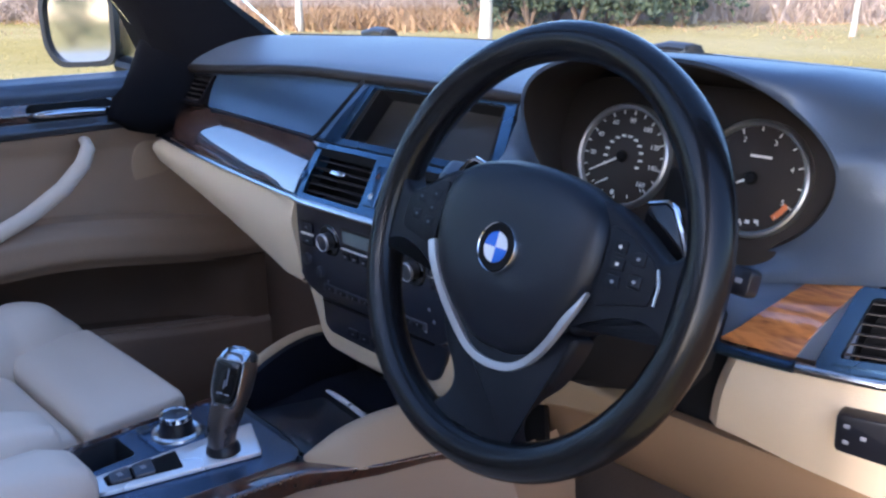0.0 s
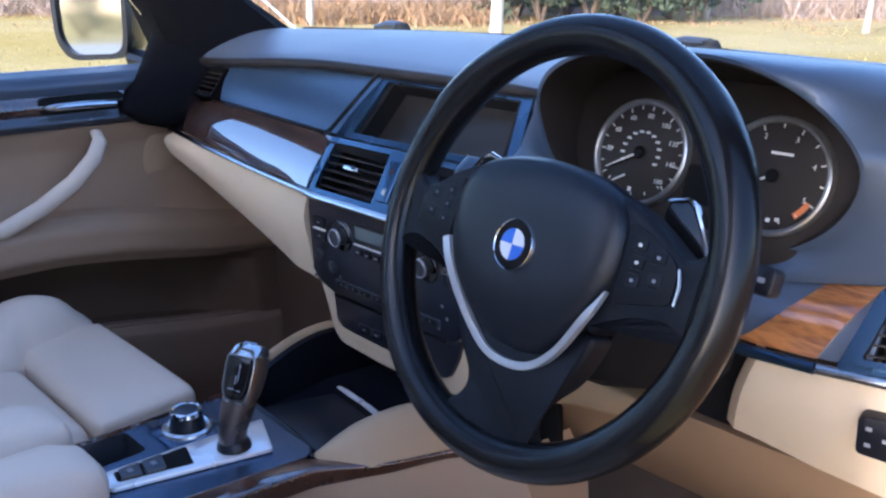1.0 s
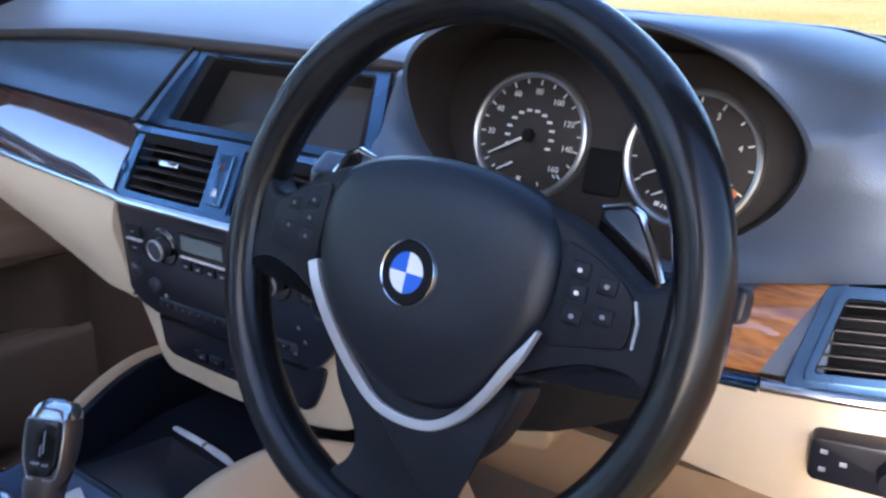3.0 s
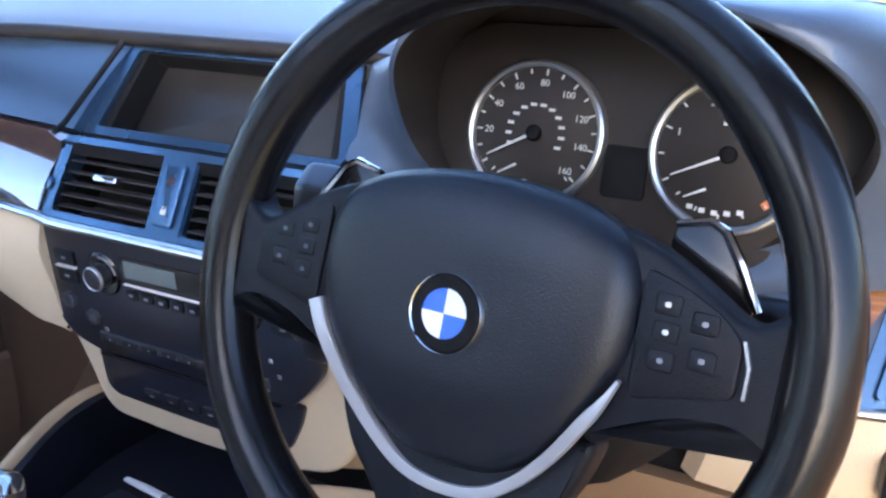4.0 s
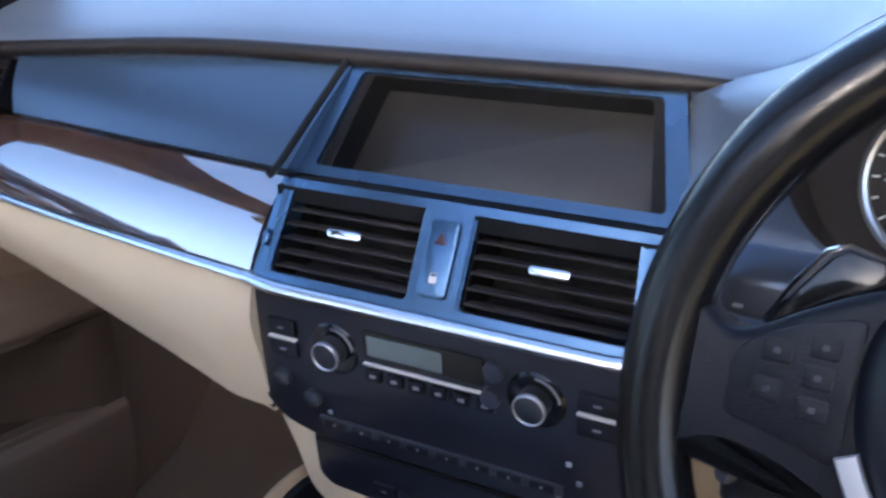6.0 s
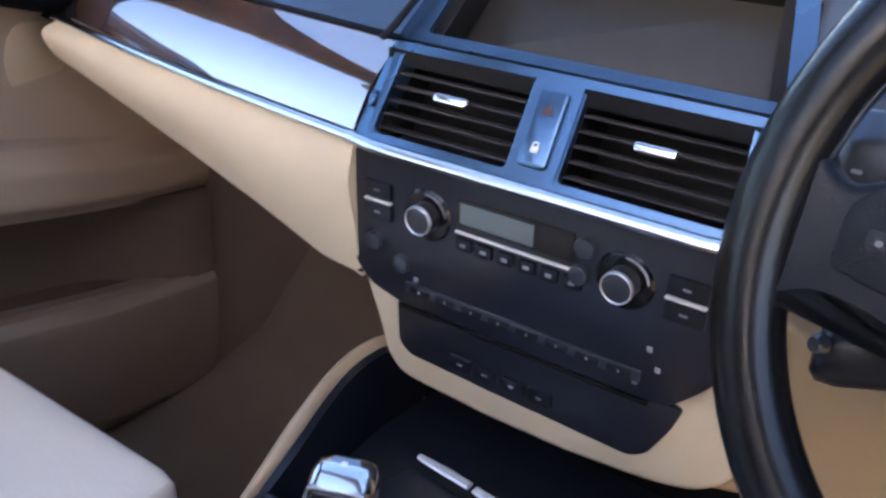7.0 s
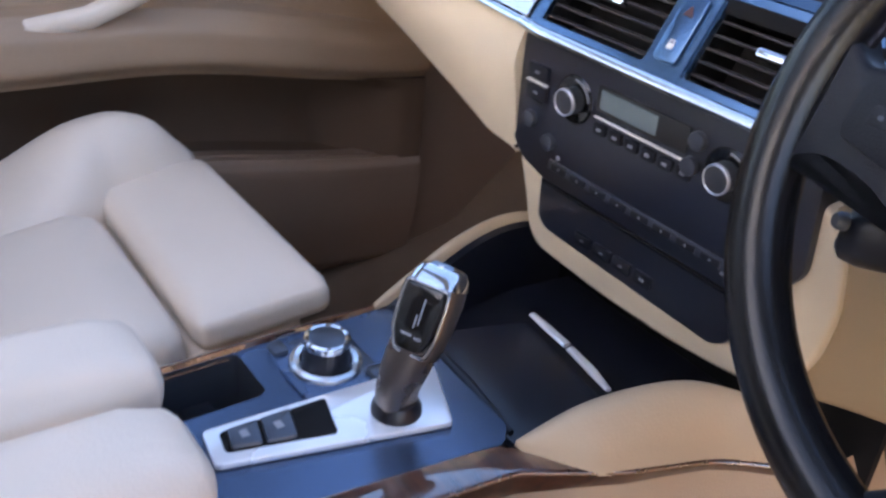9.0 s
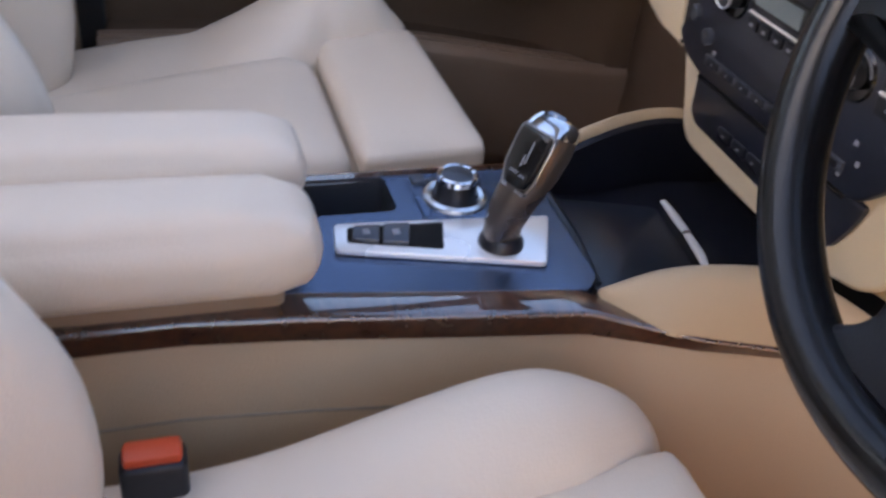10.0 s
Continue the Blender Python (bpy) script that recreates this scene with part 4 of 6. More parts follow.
for x, y in ((-0.036, 0.008), (-0.036, -0.008), (-0.022, 0.0)):
    part("symbol", box(-0.0025, 0.0025, -0.0018, 0.0018, 0.0121, 0.0126, 0), PRINT_DIM, sw, "", LS @ pose(x, y, 0))
part("light_dial", lathe([(0, 0.026), (0.014, 0.025), (0.016, 0.012), (0, 0.012)], 28), HARD_BLACK, sw, "black rotary light knob", LS @ pose(0.016, 0, 0))


def knee_face(u, v):
    x = lerp(0.150, 0.712, u)
    y0 = 0.235 + 0.02 * smooth(0.5, 0.7, x)
    return (x, lerp(y0, 0.36, v ** 1.5), lerp(0.872, 0.70, v) - 0.008 * math.sin(math.pi * v))


part("knee_panel", skin(knee_face, 22, 10, (0, 0.015, 0)), KNEE, dash, "beige knee panel under the steering column, browned for shadow")


def column_panel(u, v):
    x = lerp(0.150, 0.290, u)
    return (x, 0.236 + 0.004 * math.sin(math.pi * u), lerp(0.872, 1.022, v))


part("column_panel", skin(column_panel, 14, 8, (0, 0.012, 0)), CREAM_DASH_SHADED, dash, "cream panel behind the steering wheel, darkened for shade")
part("column_recess", skin(lambda u, v: (lerp(0.286, lerp(0.480, 0.510, v), u), 0.252, lerp(0.868, 1.03, v)), 12, 8, (0, 0.012, 0)), DEEP_BLACK, dash, "dark recess beside the steering column")
roll = [(x, lip(x).y + 0.005, lip(x).z - 0.007) for x in [lerp(-0.70, 0.205, k / 40) for k in range(41)]]
part("pad_edge", sweep(roll, [0.008] * 36 + [0.0075, 0.0065, 0.0055, 0.004, 0.0025], 10), EDGE, dash, "dark rolled front edge of the dash top")
part("dash_core", box(-0.69, 0.69, 0.40, 0.60, 0.92, 1.10, 0.02), DEEP_BLACK, dash)

# ---- steering wheel and column ----
W = axes((0.380, 0.0325, 1.0944), (0.9976, -0.0698, 0), (0.0241, 0.3440, 0.9387))
wheel = thing("steering_wheel", (0.384, 0.05, 1.09), "black leather three-spoke steering wheel with satin silver trim", "steering wheel")
R_RIM, R_TUBE = 0.1835, 0.0172


def rim_mesh():
    bm = bmesh.new()
    n, k = 112, 16
    rows = []
    for i in range(n):
        a = 2 * math.pi * i / n
        thick = 1 + 0.10 * (math.exp(-((math.degrees(a) - 38) / 14) ** 2) + math.exp(-((math.degrees(a) - 142) / 14) ** 2))
        row = []
        for j in range(k):
            b = 2 * math.pi * j / k
            r = R_RIM + R_TUBE * thick * math.cos(b)
            row.append(bm.verts.new((r * math.cos(a), r * math.sin(a), R_TUBE * 1.12 * thick * math.sin(b))))
        rows.append(row)
    for i in range(n):
        for j in range(k):
            bm.faces.new((rows[i][j], rows[(i + 1) % n][j], rows[(i + 1) % n][(j + 1) % k], rows[i][(j + 1) % k]))
    return bm


part("rim", rim_mesh(), WHEEL_HIDE, wheel, "worn smooth black leather rim", W)


WP = W @ pose(0, -0.001, 0.002)
WV = W @ pose(0, 0, 0.004)


def dip(y):
    """How far the lower half of the wheel's boss falls away from the driver."""
    return -0.016 * (1 - smooth(-0.108, -0.030, y))


def dome(outline, z0, z1, inner=0.0, rings=8, power=2.2):
    """A swelling pad over an outline: full height in the middle, rounded down to its edge."""
    cx, cy = sum(p[0] for p in outline) / len(outline), sum(p[1] for p in outline) / len(outline)
    rows = [[(x, y, z0 - 0.02) for x, y in outline]]
    for k in range(rings + 1):
        s = 1 - 0.999 * k / rings
        z = z0 + (z1 - z0) * (1 - s ** (power * 2)) ** 0.5
        rows.append([(cx + (x - cx) * s, cy + (y - cy) * s, z) for x, y in outline])
    return loft(rows, True, True)


pad_half = [(0.0, 0.074), (0.030, 0.072), (0.060, 0.066), (0.084, 0.055), (0.096, 0.036), (0.098, 0.010), (0.094, -0.014), (0.078, -0.044), (0.054, -0.074), (0.026, -0.093)]
pad_out = round_corners(pad_half + [(-px, py) for px, py in pad_half[:0:-1]], 0.02, 4)
pad_bm = dome(pad_out, 0.008, 0.026, rings=14, power=2.0)
for vert in pad_bm.verts:
    vert.co.z += 0.9 * dip(vert.co.y)
part("airbag_pad", pad_bm, PAD_HIDE, wheel, "grained black airbag cover", WP)
# Silver V round the lower half of the pad.
arm = [(-0.0955, -0.018), (-0.089, -0.031), (-0.080, -0.045), (-0.065, -0.067), (-0.046, -0.088), (-0.025, -0.102)]
vee = arm + [(0.0, -0.106)] + [(-x, y) for x, y in arm[::-1]]


def vee_mesh():
    fine = []
    n = len(vee)
    for i in range(n - 1):
        p = [Vector(vee[min(n - 1, max(0, i + k))]) for k in (-1, 0, 1, 2)]
        for k in range(4):
            t = k / 4
            fine.append(0.5 * (2 * p[1] + (p[2] - p[0]) * t + (2 * p[0] - 5 * p[1] + 4 * p[2] - p[3]) * t * t + (3 * p[1] - p[0] - 3 * p[2] + p[3]) * t ** 3))
    fine.append(Vector(vee[-1]))
    m = len(fine)
    rows = []
    for i, c in enumerate(fine):
        t = (fine[min(m - 1, i + 1)] - fine[max(0, i - 1)]).normalized()
        s = Vector((-t.y, t.x))
        w = lerp(0.0050, 0.0037, smooth(0.1, 0.7, i / (m - 1))) * (1 - 0.72 * smooth(0.84, 1.0, i / (m - 1)))
        rows.append([(*(c + s * w * o), z + dip(c.y)) for o, z in ((-1, 0.009), (-1, 0.0125), (-0.82, 0.0142), (0, 0.0146), (0.82, 0.0142), (1, 0.0125), (1, 0.009))])
    return loft(rows)


part("silver_trim", vee_mesh(), MATT_SILVER, wheel, "satin silver V-shaped trim", WV)
side = [(0.070, 0.060), (0.1015, 0.050), (0.125, 0.037), (0.142, 0.0255), (0.1525, 0.0220), (0.163, 0.029), (0.172, 0.044), (0.176, 0.0), (0.172, -0.046), (0.163, -0.037), (0.150, -0.031), (0.126, -0.034), (0.100, -0.046), (0.080, -0.058), (0.070, 0.0)]
for s, nm in ((1, "spoke"), (-1, "spoke")):
    o = [(x * s, y) for x, y in side]
    sp = part(nm, slab(round_corners(o if s < 0 else o[::-1], 0.012), -0.016, 0.010, 0.006, 3), SPOKE, wheel, "black spoke with switches", W)
    pod = [(0.097, 0.040), (0.118, 0.034), (0.138, 0.024), (0.149, 0.014), (0.149, -0.014), (0.120, -0.020), (0.099, -0.026)]
    o = [(x * s, y) for x, y in pod]
    part("switch_pod", slab(round_corners(o if s < 0 else o[::-1], 0.006), 0.009, 0.0122, 0.0012), SPOKE, sp, "", W)
    if s > 0:
        part("pod_trim", sweep([(s * 0.1495, 0.015, 0.0125), (s * 0.1535, 0.003, 0.0125), (s * 0.1535, -0.012, 0.0125)], 0.0014, 6), SATIN, sp, "thin silver edge", W)
    for bx, by in ((0.1115, 0.0240), (0.1125, 0.0105), (0.1125, -0.0035), (0.1305, 0.0185), (0.1320, 0.0010)):
        part("thumb_button", slab(rounded(0.013, 0.0105, 0.002), 0.0115, 0.0134 if s > 0 else 0.0127, 0.0008), SPOKE, sp, "", W @ pose(s * bx, by, 0))
        part("symbol", slab(rounded(0.0032, 0.0027, 0.0011), 0.0125, 0.0137 if s > 0 else 0.0129, 0), (PRINT if bx < 0.12 and by > 0 else PRINT_DIM) if s > 0 else GRAPHITE, sp, "", W @ pose(s * bx, by, 0))
low_half = [(0.086, -0.056), (0.078, -0.082), (0.067, -0.104), (0.048, -0.123), (0.039, -0.138), (0.041, -0.150), (0.052, -0.160), (0.060, -0.172)]
low = low_half + [(-x, y) for x, y in low_half[::-1]]
low_bm = slab(round_corners(low, 0.010, 6), -0.016, 0.007, 0.006, 3)
for vert in low_bm.verts:
    vert.co.z -= 0.010 * smooth(-0.172, -0.125, vert.co.y)
part("lower_spoke", low_bm, SPOKE, wheel, "black lower spoke", W)
part("wheel_hub", lathe([(0.03, -0.05), (0.060, -0.045), (0.068, -0.02), (0.066, 0.006), (0.03, 0.008)], 40), HARD_BLACK, wheel, "", W)
# Emblem: a plain quartered disc in a dark ring with a chrome rim.
E0 = W @ pose(0.001, -0.005, 0.0275) @ Matrix.Diagonal((0.93, 0.93, 1, 1))
badge = part("emblem", lathe([(0, 0.004), (0.0215, 0.004), (0.0228, 0.0025), (0.0228, -0.004), (0, -0.004)], 48), DEEP_BLACK, wheel, "round blue and white quartered emblem", E0)
part("emblem_rim", lathe([(0.0224, 0.0036), (0.0231, 0.0044), (0.0237, 0.0034), (0.0240, -0.003), (0.0224, -0.003)], 48), CHROME, badge, "", E0)
part("emblem_ring", lathe([(0.0143, 0.0038), (0.0147, 0.0045), (0.0150, 0.0038)], 48), CHROME, badge, "", E0)
for q in range(4):
    pts = [(0, 0)] + [(0.0144 * math.cos(radians(90 * q + 9 * k)), 0.0144 * math.sin(radians(90 * q + 9 * k))) for k in range(11)]
    part("quarter", slab(pts, 0.0038, 0.0046, 0), WHITE if q % 2 == 0 else BLUE, badge, "", E0)
# Shift paddles behind the spokes.
for s in (-1, 1):
    o = [(s * x, y) for x, y in ((0.094, 0.050), (0.0965, 0.064), (0.115, 0.068), (0.1235, 0.063), (0.134, 0.047), (0.145, 0.026), (0.136, 0.018), (0.112, 0.034))]
    pd = part("shift_paddle", slab(round_corners(o if s < 0 else o[::-1], 0.006), -0.036, -0.028, 0.002), GLOSS_BLACK, wheel, "gloss black shift paddle", W)
    part("paddle_edge", sweep([(s * x, y, -0.028) for x, y in ((0.0965, 0.0635), (0.114, 0.0675), (0.1225, 0.0632), (0.134, 0.0465), (0.1452, 0.026))], [0.0018, 0.0026, 0.0030, 0.0030, 0.0020], 8), CHROME, pd, "chrome edge", W)
col = thing("steering_column", (0.384, 0.2, 0.98), "black plastic steering column shroud with stalks", "steering column")
rows = []
for z, wx, h0, h1 in ((-0.045, 0.072, -0.088, 0.028), (-0.060, 0.082, -0.104, 0.030), (-0.09, 0.085, -0.108, 0.030), (-0.15, 0.088, -0.108, 0.024), (-0.21, 0.090, -0.106, 0.018)):
    rows.append([(a * wx, lerp(h0, h1, b), z) for a, b in ((-1, 0.3), (-0.8, 0.06), (-0.5, 0), (0.5, 0), (0.8, 0.06), (1, 0.3), (1, 0.75), (0.8, 0.95), (0.5, 1), (-0.5, 1), (-0.8, 0.95), (-1, 0.75))])
part("shroud", loft(rows), DEEP_BLACK, col, "", W)
for way, block, mat in (([(-0.06, 0.024, -0.075), (-0.085, 0.034, -0.064), (-0.110, 0.040, -0.052), (-0.130, 0.042, -0.048)], None, HARD_BLACK), ([(0.06, 0.012, -0.075), (0.11, 0.022, -0.072), (0.155, 0.024, -0.062), (0.184, 0.024, -0.056)], (0.181, 0.0235), HARD_BLACK)):
    st = part("stalk", sweep(way, [0.010, 0.010, 0.010, 0.008], 12), HARD_BLACK, col, "black column stalk", W)
    if block:
        part("stalk_end", slab(rounded(0.020, 0.023, 0.006), -0.060, -0.046, 0.003), mat, st, "", W @ pose(*block, 0))
        part("symbol", slab(rounded(0.0060, 0.0040, 0.0012, 3), -0.0462, -0.0455, 0), PRINT_DIM, st, "", W @ pose(*block, 0))
        continue
    # The wide end: a level front face, an upper face that leans back.
    rows = []
    for x, f in ((-0.096, 0.62), (-0.104, 0.90), (-0.118, 1.0), (-0.160, 1.0), (-0.166, 0.97), (-0.169, 0.86), (-0.1695, 0.70)):
        mid = Vector((0.042, -0.048))
        prof = round_corners([(0.024, -0.036), (0.0440, -0.033), (0.0625, -0.045), (0.060, -0.058), (0.032, -0.062)], 0.0035, 3)
        rows.append([(x, *(mid + (Vector(p) - mid) * f)) for p in prof])
    part("stalk_end", loft(rows), GRAPHITE, st, "grey satin stalk end", W, sharp=40)
    part("symbol", slab(rounded(0.0052, 0.0022, 0.0006, 3), 0, 0.0004, 0), PRINT_DIM, st, "", W @ pose(-0.160, 0.030, -0.0346))


def cruise_end():
    """The blunt swollen end of the lower stalk."""
    rows = []
    for t, r in ((0, 0.010), (0.25, 0.013), (0.5, 0.018), (0.8, 0.0205), (0.94, 0.019), (1.0, 0.014)):
        p = Vector((-0.085, -0.046, -0.082)).lerp(Vector((-0.156, -0.058, -0.062)), t)
        rows.append([p + Vector((0.25 * r * math.cos(a), r * 1.05 * math.sin(a), r * 0.9 * math.cos(a))) for a in [2 * math.pi * k / 16 for k in range(16)]])
    return loft(rows)


cruise = part("stalk", cruise_end(), HARD_BLACK, col, "black cruise control stalk", W, sharp=50)
part("stalk_button", lathe([(0, 0.004), (0.004, 0.0036), (0.0055, 0.001), (0.0055, -0.003), (0, -0.003)], 16), GRAPHITE, cruise, "small round button", W @ pose(-0.152, -0.056, -0.044, 12, -30, 0))
part("stalk_root", sweep([(-0.050, -0.040, -0.095), (-0.090, -0.047, -0.081)], 0.011, 10), HARD_BLACK, cruise, "", W)

# ---- centre console ----
con = thing("centre_console", (0, 0, 0.42), "centre console with burl wood edges, dark top and open tray", "console")


def tunnel_rows():
    rows = []
    for y, wl, wr, zt in ((-0.75, -0.130, 0.066, 0.752), (-0.34, -0.130, 0.066, 0.752), (-0.25, -0.132, 0.075, 0.751), (-0.12, -0.134, 0.092, 0.750), (-0.02, -0.136, 0.104, 0.749), (0.03, -0.138, 0.1245, 0.749), (0.066, -0.143, 0.1405, 0.749), (0.104, -0.149, 0.1525, 0.7495), (0.138, -0.155, 0.1645, 0.750), (0.164, -0.160, 0.1825, 0.750), (0.188, -0.164, 0.2045, 0.751), (0.202, -0.166, 0.2185, 0.752), (0.30, -0.172, 0.224, 0.752)):
        rows.append([(wl - 0.03, y, 0.42), (wl - 0.022, y, 0.56), (wl - 0.012, y, 0.68), (wl, y, zt - 0.006), (wl + 0.004, y, zt), (wl + 0.010, y, 0.695), (wr - 0.010, y, 0.695), (wr - 0.004, y, zt), (wr, y, zt - 0.006), (wr + 0.030, y, 0.69), (wr + 0.042, y, 0.56), (wr + 0.05, y, 0.42)])
    return rows


part("tunnel", loft(tunnel_rows()), BEIGE_TRIM, con, "beige console sides", sharp=30)
top_out = [(-0.127, -0.30), (0.037, -0.30), (0.047, -0.22), (0.076, -0.01), (0.060, 0.006), (-0.120, 0.014), (-0.127, 0.0)]


def deck_with_cup():
    """The dark deck, with a deep square cup recess beside the gear plate."""
    outer = round_corners(top_out, 0.006, 3)
    bm = bmesh.new()
    zs, hole = 0.772, rounded(0.060, 0.086, 0.008, 4, -0.0945, -0.184)
    ov = [bm.verts.new((x, y, zs)) for x, y in outer]
    hv = [bm.verts.new((x, y, zs)) for x, y in hole]
    oe = [bm.edges.new((ov[i], ov[(i + 1) % len(ov)])) for i in range(len(ov))]
    he = [bm.edges.new((hv[i], hv[(i + 1) % len(hv)])) for i in range(len(hv))]
    bmesh.ops.triangle_fill(bm, use_beauty=True, edges=oe + he)
    down = [bm.verts.new((v.co.x, v.co.y, zs - 0.030)) for v in ov]
    for i in range(len(ov)):
        j = (i + 1) % len(ov)
        bm.faces.new((ov[i], ov[j], down[j], down[i]))
    return bm


part("deck", deck_with_cup(), DECK, con, "dark satin console top with a cup recess, tinted with sky blue", sharp=25)
cup_rows = [[(x, y, z) for x, y in rounded(0.0605 - d, 0.0865 - d, 0.008, 4, -0.0945, -0.184)] for z, d in ((0.7725, 0.0), (0.771, 0.0008), (0.724, 0.004), (0.717, 0.012), (0.717, 0.058))]
part("cup_well", loft(cup_rows, True, False), SOFT_BLACK, con, "deep black cup recess")
part("cup_insert", box(-0.118, -0.071, -0.197, -0.168, 0.719, 0.738, 0.004), HARD_BLACK, con, "grey folding flap in the recess")


def wood_side(u, v):
    """The driver's side veneer: rolls from the deck's edge over to the flank."""
    y = lerp(-0.62, 0.206, u)
    inner, edge, top, low = curve_at(SIDE_KEYS, y)
    if v < 0.5:
        t = v / 0.5
        return Vector((lerp(inner, edge - 0.005, t), y, top + 0.0018 * t - 0.0010 * (2 * t - 1) ** 2))
    if v < 0.72:
        t = (v - 0.5) / 0.22 * math.pi / 2
        r = min(0.004, (top - low) * 0.4)
        return Vector((edge - 0.005 + 0.005 * math.sin(t), y, top + 0.0008 - r * (1 - math.cos(t))))
    t = (v - 0.72) / 0.28
    return Vector((edge - 0.003 * t, y, lerp(top + 0.0008 - min(0.004, (top - low) * 0.4), low, t)))


# Along the flank: y, then the inner edge, the outer edge, the upper and the lower height.
SIDE_KEYS = ((-0.62, 0.036, 0.069, 0.774, 0.750), (-0.34, 0.036, 0.069, 0.774, 0.750), (-0.25, 0.044, 0.078, 0.774, 0.750), (-0.12, 0.062, 0.095, 0.774, 0.749), (-0.02, 0.074, 0.107, 0.773, 0.748), (0.03, 0.100, 0.1275, 0.766, 0.748), (0.066, 0.115, 0.1435, 0.763, 0.748), (0.104, 0.125, 0.1555, 0.761, 0.7485), (0.138, 0.137, 0.1675, 0.760, 0.749), (0.164, 0.155, 0.1855, 0.760, 0.749), (0.188, 0.175, 0.2075, 0.761, 0.750), (0.206, 0.190, 0.2215, 0.762, 0.752))
part("wood_trim", skin(wood_side, 70, 25, (-0.004, 0, -0.003)), WOOD, con, "lacquered dark burl wood edge")


def wood_side_far(u, v):
    y = lerp(-0.62, 0.010, u)
    t = v * math.pi / 2
    return (-0.128 - 0.014 * math.sin(t), y, 0.776 - 0.022 * (1 - math.cos(t)))


part("wood_trim", skin(wood_side_far, 30, 6, (0.004, 0, -0.008)), WOOD, con, "lacquered dark burl wood edge")
seam = []
for k in range(25):
    y = lerp(-0.60, -0.13, k / 24)
    z = 0.697 + 0.006 * (y + 0.4)
    seam.append((curve_at(SIDE_KEYS, y)[1] - 0.003 + 0.030 * (0.743 - z) / 0.053 + 0.0002, y, z))
part("side_seam", sweep(seam, 0.0012, 6), STITCH, con)
part("tray_floor", skin(lambda u, v: (lerp(-0.135, 0.084 + 0.030 * smooth(0.0, 0.7, v) + 0.085 * smooth(0.55, 0.85, v), u), lerp(0.008, 0.27, v), 0.751 - 0.014 * math.sin(math.pi * min(1, v * 1.6)) - 0.02 * v), 12, 12, (0, 0, -0.01)), HARD_BLACK, con, "black open tray")
part("tray_back", skin(lambda u, v: (lerp(-0.16, 0.235, u), 0.262 - 0.01 * v, lerp(0.72, 0.82, v)), 6, 4, (0, 0.01, 0)), DEEP_BLACK, con)
part("deck_step", sweep([(-0.122, 0.016, 0.770), (0.0, 0.012, 0.770), (0.066, 0.006, 0.768)], [0.005, 0.005, 0.003], 8), HARD_BLACK, con)
lid = part("tray_lid", slab(round_corners([(-0.100, 0.020), (0.070, 0.012), (0.066, 0.118), (-0.066, 0.136)], 0.01), 0.748, 0.7525, 0.0015), LID, con, "black tray lid")
part("lid_bar", sweep([(-0.066, 0.143, 0.7585), (-0.038, 0.1405, 0.7590), (-0.010, 0.138, 0.7590)], [0.0035, 0.0048, 0.0045], 8, flat=0.6), PLATE, con, "bright chrome bar")
part("lid_bar", sweep([(-0.004, 0.137, 0.7590), (0.030, 0.131, 0.7600), (0.062, 0.120, 0.7640)], [0.0045, 0.0052, 0.0030], 8, flat=0.6), PLATE, con, "bright chrome bar")


def knee_pad(s, x_tip, wide):
    """The leaf-shaped padded wing from the console to the dash: its crest thin, its outer face drooping."""
    rows = []
    for t in [k / 16 for k in range(17)]:
        y = lerp(-0.002, 0.262, t)
        top = 0.776 + 0.040 * math.sin(min(1.0, t * 1.5) * math.pi / 2) ** 0.8 - 0.014 * smooth(0.70, 1.0, t)
        wid = lerp(0.008, wide, math.sin(min(1, t * 3.0) * math.pi / 2))
        base = curve_at([(0.0, 0.770), (0.3, 0.757), (0.58, 0.744), (1.0, 0.730)], t)[0]
        xi = x_tip + 0.030 * smooth(0.0, 0.7, t)
        prof = ((0.0, base), (0.0, lerp(base, top, 0.8)), (0.10, lerp(base, top, 0.95)), (0.28, top), (0.48, lerp(base, top, 0.97)), (0.70, lerp(base, top, 0.82)), (0.88, lerp(base, top, 0.55)), (1.0, lerp(base, top, 0.2)), (1.0, base))
        rows.append([(s * (xi + wid * a), y, z) for a, z in prof])
    return loft(rows)


def tray_wall(s, x_tip):
    """The dark inner wall of the tray below the wing's crest."""
    rows = []
    for t in [k / 12 for k in range(13)]:
        y = lerp(0.010, 0.262, t)
        top = 0.772 + 0.034 * math.sin(min(1.0, t * 1.5) * math.pi / 2) ** 0.8 - 0.014 * smooth(0.70, 1.0, t)
        xi = x_tip + 0.030 * smooth(0.0, 0.7, t)
        rows.append([(s * (xi - 0.008), y, 0.700), (s * (xi - 0.0045), y, top - 0.004), (s * (xi + 0.001), y, top), (s * (xi + 0.001), y, 0.700)])
    return loft(rows)


def glide(keys, t):
    """A point on the smooth curve through the keys, t from 0 to 1."""
    n = len(keys) - 1
    i = min(int(t * n), n - 1)
    a, b, c, d = (Vector(keys[min(max(k, 0), n)]) for k in (i - 1, i, i + 1, i + 2))
    s = t * n - i
    return 0.5 * (2 * b + (c - a) * s + (2 * a - 5 * b + 4 * c - d) * s * s + (3 * b - a - 3 * c + d) * s ** 3)


CREST = ((0.080, -0.002, 0.776), (0.091, 0.045, 0.803), (0.105, 0.095, 0.814), (0.120, 0.138, 0.815), (0.142, 0.166, 0.811), (0.171, 0.188, 0.804), (0.200, 0.206, 0.794), (0.214, 0.212, 0.780))
